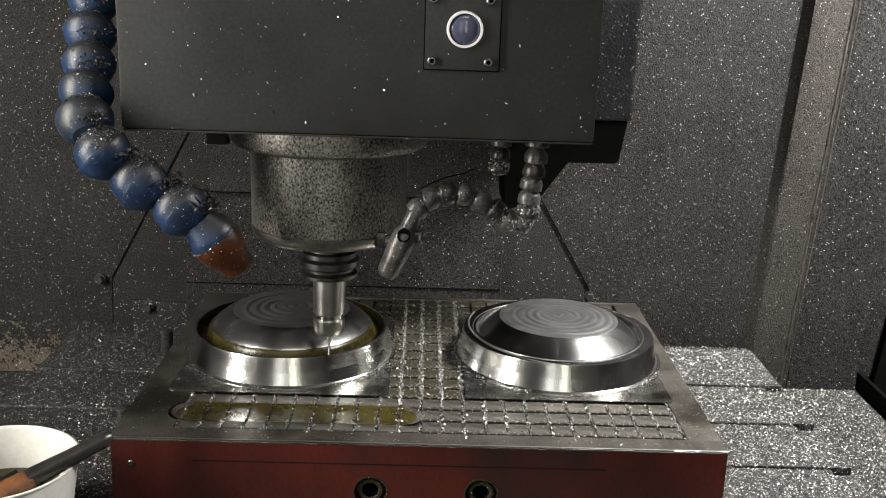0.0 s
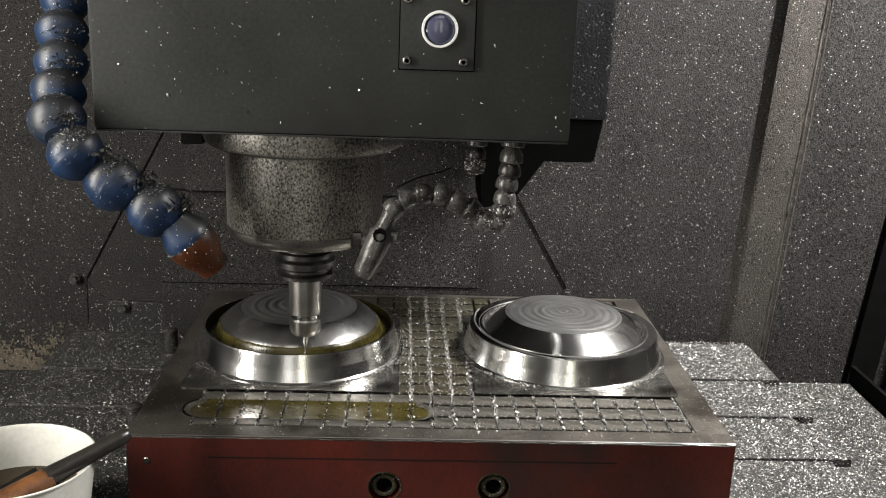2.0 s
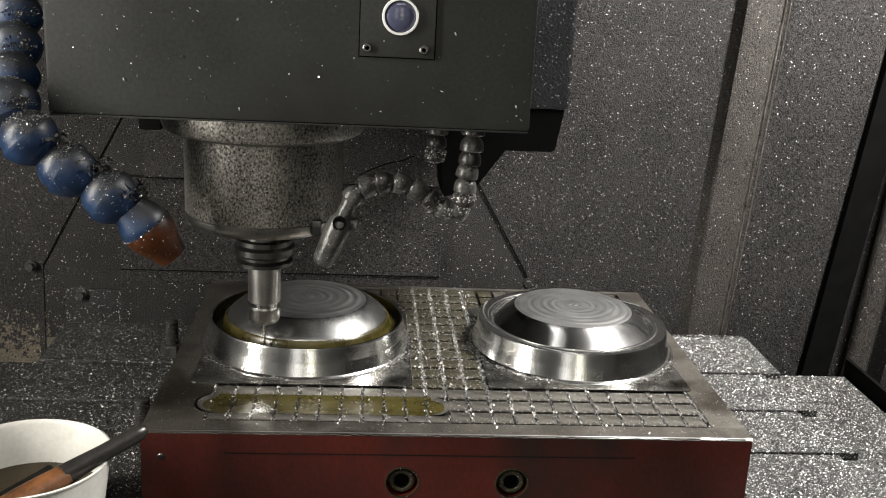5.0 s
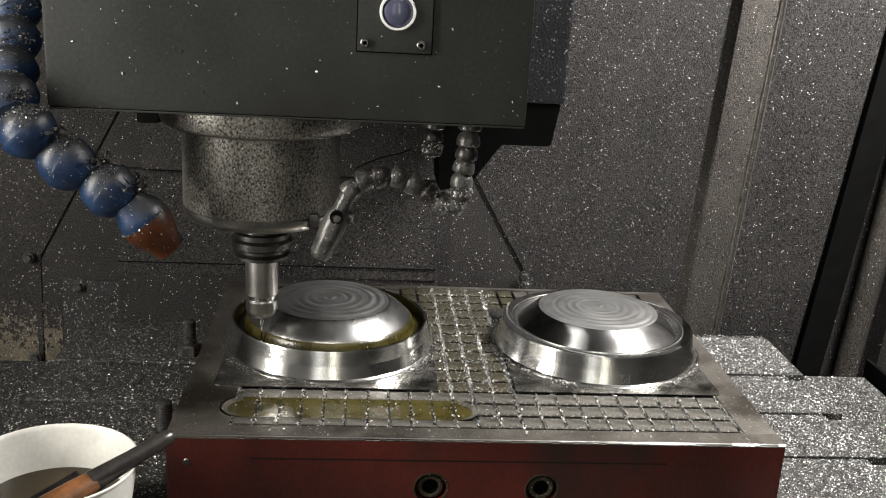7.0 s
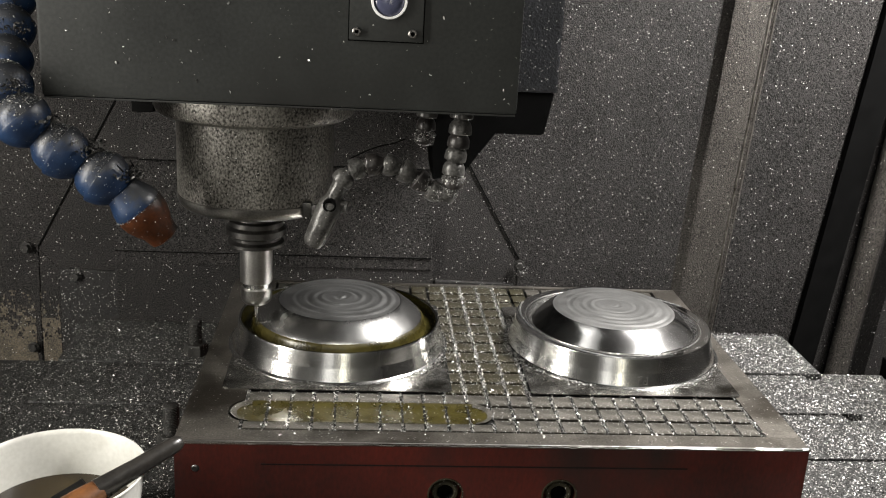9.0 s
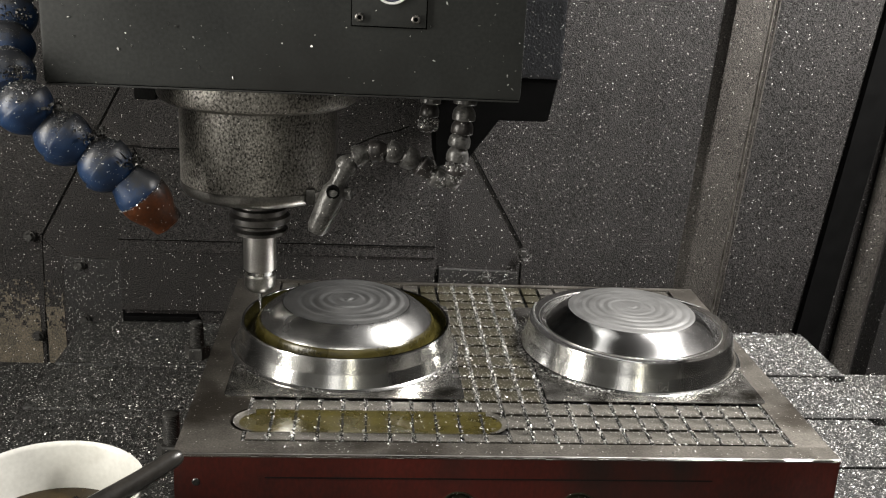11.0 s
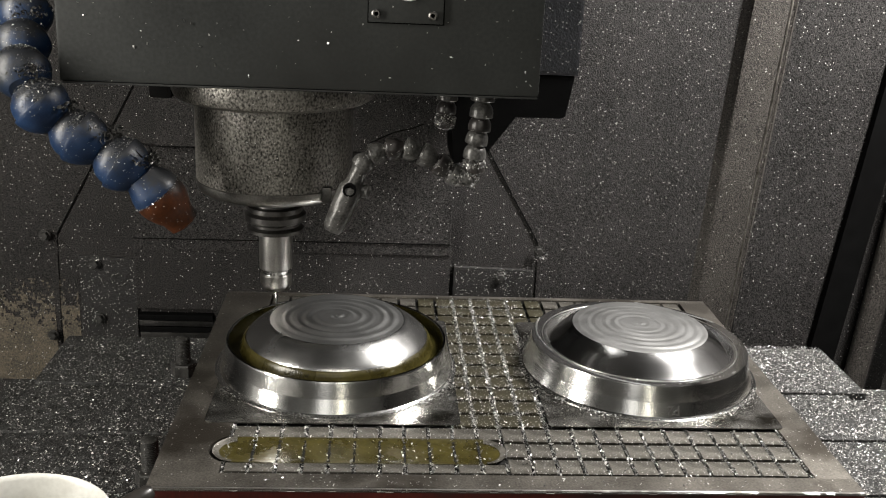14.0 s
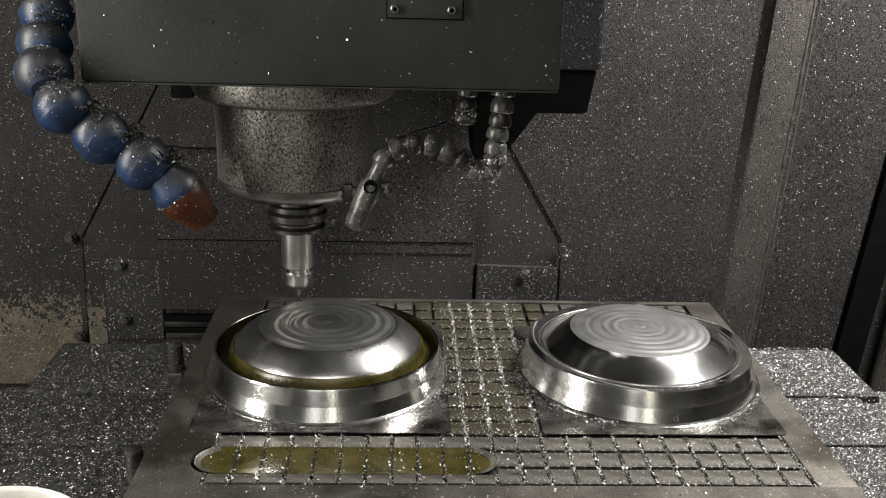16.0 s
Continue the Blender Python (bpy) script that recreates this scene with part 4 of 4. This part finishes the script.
def all_chips():
    P = clear_of_plate(np.concatenate([scatter(14000, -0.10, 0.404, -0.215, 0.165, -0.052, 1), scatter(40000, 0.286, 0.404, -0.215, 0.165, -0.052, 14)]))
    P = into_slots(P)
    rides(flakes("chips_on_table", "silver metal chips strewn over the machine table", P, chip_sizes(len(P), 0.00025, 0.0010, 2), 0.6, FLAKE_BRIGHT))
    big = into_slots(clear_of_plate(scatter(7000, -0.10, 0.404, -0.215, 0.165, -0.052, 15)))
    rides(flakes("curled_chips_on_table", "larger bright curled chips on the machine table", big, chip_sizes(len(big), 0.0007, 0.0019, 16), 0.7, FLAKE_BRIGHT))
    P = clear_of_plate(np.concatenate([scatter(6500, -0.230, -0.0975, -0.215, 0.165, -0.052, 18), scatter(1500, -0.16, -0.0975, -0.10, 0.02, -0.052, 19)]))
    P = into_slots(P)
    rides(flakes("sparse_chips_on_table", "oily metal chips thinly strewn over the machine table", P, chip_sizes(len(P), 0.00025, 0.0013, 20), 0.7, FLAKE_BRIGHT))
    rng = np.random.default_rng(3)
    # heaps in the grooves of the plate
    runs = []
    for c in range(GCOLS + 1):
        x = GX0 + c * GDX
        n = 320
        y = rng.uniform(GY0, GY0 + GDY * 3, n)
        runs.append(np.stack([x + rng.normal(0, 0.0008, n), y, np.full(n, -0.0009)], 1))
        if 0.066 < x < 0.135:
            n = 1700
            y = rng.uniform(GY0 + GDY * 3, GY0 + GDY * GROWS, n)
            runs.append(np.stack([x + rng.normal(0, 0.0010, n), y, np.full(n, -0.0006)], 1))
    for r in range(GROWS + 1):
        y = GY0 + r * GDY
        n = 60 if r < 4 else 60
        x = rng.uniform(GX0, GX0 + GDX * GCOLS, n) if r < 4 else rng.uniform(0.066, 0.13, n)
        runs.append(np.stack([x, y + rng.normal(0, 0.0009, n), np.full(n, -0.0008)], 1))
    P = clear_of_discs(np.concatenate(runs))
    wet = (P[:, 0] < POCKET[1]) & (P[:, 1] > POCKET[2]) & (P[:, 1] < POCKET[3])
    P = P[~wet | (rng.random(len(P)) < 0.2)]
    P[(P[:, 0] < POCKET[1]) & (P[:, 1] > POCKET[2]) & (P[:, 1] < POCKET[3]), 2] = -0.0017
    rides(flakes("chips_in_grooves", "bright metal chips heaped along the plate grooves", P + np.stack([np.zeros(len(P)), np.zeros(len(P)), 0.0014 * rng.random(len(P)) ** 2], 1), chip_sizes(len(P), 0.00022, 0.0012, 4), 0.9))
    # loose chips on the plate and round the feet of the workpieces
    loose = [scatter(2200, 0.062, 0.134, -0.085, 0.128, 0.0, 5), scatter(1100, -0.062, 0.262, -0.150, -0.084, 0.0, 6), scatter(70, -0.095, 0.285, -0.153, 0.133, 0.0, 7)]
    for c, a0, a1, n in ((W1, -60, -20, 420), (W1, -150, -95, 160), (W2, -175, -110, 700), (W2, -80, -25, 420), (W1, -25, 60, 260), (W2, 120, 185, 300)):
        a = np.radians(rng.uniform(a0, a1, n))
        r = 0.0782 + np.abs(rng.normal(0, 0.0035, n))
        loose.append(np.stack([c.location.x + r * np.cos(a), c.location.y + r * np.sin(a), np.full(n, 0.0018)], 1))
    P = np.concatenate(loose)
    P = P[(np.hypot(P[:, 0] - W1.location.x, P[:, 1] - W1.location.y) > 0.0768) & (np.hypot(P[:, 0] - W2.location.x, P[:, 1] - W2.location.y) > 0.0768)]
    rides(flakes("chips_on_plate", "loose metal chips on the fixture plate", P, chip_sizes(len(P), 0.00022, 0.0010, 8), 0.6))
    # burrs along the rim of the second workpiece
    burr = []
    for a0, a1, r0, dip, n in ((150, 262, 0.0712, 0.0055, 420), (28, 78, 0.0712, 0.0040, 160), (255, 330, 0.0652, 0.0, 260), (262, 318, 0.0710, 0.0035, 160)):
        u = rng.random(n)
        a = np.radians(a0 + (a1 - a0) * u)
        r = r0 - dip * np.sin(np.pi * u) + rng.normal(0, 0.00018, n)
        burr.append(np.stack([W2.location.x + r * np.cos(a), W2.location.y + r * np.sin(a), np.full(n, 0.0207)], 1))
    B = np.concatenate(burr)
    rides(flakes("burrs_on_rim", "bright burrs in lines on the disc rim", B, chip_sizes(len(B), 0.0002, 0.0006, 29), 0.8, FLAKE_BRIGHT))
    hose_pts = []
    for x, y, z, n in ((-0.1480, 0.010, 0.2858, 90), (-0.1483, -0.0025, 0.2596, 90), (-0.1472, -0.0175, 0.2374, 110), (-0.1437, -0.0335, 0.2201, 110), (-0.1406, -0.051, 0.2049, 150),
                       (-0.1360, -0.070, 0.1908, 520), (-0.1235, -0.080, 0.1738, 900), (-0.1030, -0.080, 0.1565, 900), (-0.0800, -0.080, 0.1415, 700)):
        d = rng.normal(size=(n, 3)) * np.array([0.5, 0.5, 0.35]) + np.array([0.1, -0.25, 0.9])
        d /= np.linalg.norm(d, axis=1)[:, None]
        hose_pts.append(np.array([x, y, z]) + d * 0.0158)
    axis = np.array([0.0215, 0.006, -0.029]) / np.linalg.norm([0.0215, 0.006, -0.029])
    side = np.cross(axis, [0.0, 1.0, 0.0])
    side /= np.linalg.norm(side)
    up_ = np.cross(side, axis)
    a = rng.uniform(0, 6.283, 380)
    hose_pts.append(np.array([-0.0690, -0.08, 0.1340]) + axis * 0.0132 + (np.cos(a)[:, None] * side + np.sin(a)[:, None] * up_) * 0.0150 + rng.normal(0, 0.0005, (380, 3)))
    P = np.concatenate(hose_pts)
    joints = [(-0.1484, -0.010, 0.2461), (-0.1460, -0.025, 0.2287), (-0.1413, -0.042, 0.2116), (-0.1320, -0.08, 0.1835), (-0.1150, -0.08, 0.1640), (-0.0910, -0.08, 0.1490), (-0.0690, -0.08, 0.1340)]
    clumps = [np.array(j) + np.array([0.0035, 0.0, 0.0105]) + rng.normal(0, 1, (420, 3)) * np.array([0.0045, 0.0050, 0.0020]) for j in joints]
    D = np.concatenate(clumps)
    bends = [(0.1285, -0.050, 0.1410, 500), (0.1255, -0.050, 0.1330, 900), (0.1180, -0.050, 0.1325, 900), (0.1090, -0.050, 0.1390, 450), (0.1112, -0.020, 0.1620, 500)]
    C = []
    for x, y, z, n in bends:
        d = rng.normal(size=(n, 3)) + np.array([0.0, -0.5, 0.1])
        d /= np.linalg.norm(d, axis=1)[:, None]
        C.append(np.array([x, y, z]) + d * np.array([0.0068, 0.0068, 0.0062]))
    C = np.concatenate(C)
    flakes("crust_on_hoses", "bright metal chip crust on the thin hoses", C, chip_sizes(len(C), 0.0003, 0.0012, 28), 1.2, FLAKE_BRIGHT)
    flakes("swarf_on_hose", "dark oily swarf lodged between the hose balls", D, chip_sizes(len(D), 0.0005, 0.0022, 23), 1.2, STUD)
    flakes("chips_on_hose", "fine metal chips lying on the blue hose", P, chip_sizes(len(P), 0.0002, 0.0010, 13), 0.8)
    # dust on the back wall, the tray, and the hoses
    W = scatter(3400, -0.55, 0.70, -0.148, 0.42, 0.0, 9)
    tufts = [np.array([x, z, 0.0]) + rng.normal(0, 1, (n, 3)) * np.array([0.0035, 0.0035, 0.0]) for x, z, n in ((0.2425, -0.044, 150), (0.203, -0.066, 130), (-0.2190, -0.061, 70), (-0.2225, -0.124, 60), (0.228, -0.060, 60))]
    W = np.concatenate([W] + tufts)
    column = (W[:, 0] > -0.149) & (W[:, 0] < 0.146)
    W[:, 2] = 0.0016
    W[3400:, 2] = 0.0075
    W[column & (W[:, 1] > -0.034), 2] = 0.014
    W[column & (W[:, 1] > 0.064), 2] = 0.022
    W[W[:, 0] > 0.63, 2] = 0.030
    up = flakes("chips_on_wall", "fine metal chips stuck to the back wall", W, chip_sizes(len(W), 0.00025, 0.0012, 10), 0.5, FLAKE_BRIGHT)
    up.rotation_euler = (radians(90), 0, 0)
    up.location = (0, YW, 0)
    W = scatter(420, -0.113, 0.161, 0.192, 0.40, 0.0, 26)
    up = flakes("chips_on_cover", "sparse metal chips stuck to the head cover", W, chip_sizes(len(W), 0.00018, 0.0011, 27), 0.5)
    up.rotation_euler = (radians(90), 0, 0)
    up.location = (0, -0.0691, 0)
    P = np.concatenate([scatter(7000, 0.36, 0.80, -0.22, 0.335, -0.205, 11), scatter(5000, -0.60, -0.20, -0.25, 0.33, -0.205, 17)])
    flakes("chips_in_tray", "metal chips strewn over the chip tray", P, chip_sizes(len(P), 0.0003, 0.0013, 12), 0.6)
    P = scatter(5200, -0.3430, -0.2330, -0.215, 0.171, -0.097, 24)
    rides(flakes("chips_on_dark_apron", "scattered metal chips on the oily table apron", P, chip_sizes(len(P), 0.0003, 0.0013, 25), 0.7, FLAKE_BRIGHT))
    P = scatter(30000, 0.4062, 0.5155, -0.22, 0.1715, -0.095, 21)
    rides(flakes("chips_on_apron", "silver metal chips heaped on the table apron", P, chip_sizes(len(P), 0.0003, 0.0012, 22), 0.7))


all_chips()


# ---- motion ----
def motions():
    for ob, base, turn in moving:
        walk(ob, [(t, Matrix.Translation(base + Vector((x, y, 0))) @ turn) for t, x, y in TABLE_ROWS])


motions()
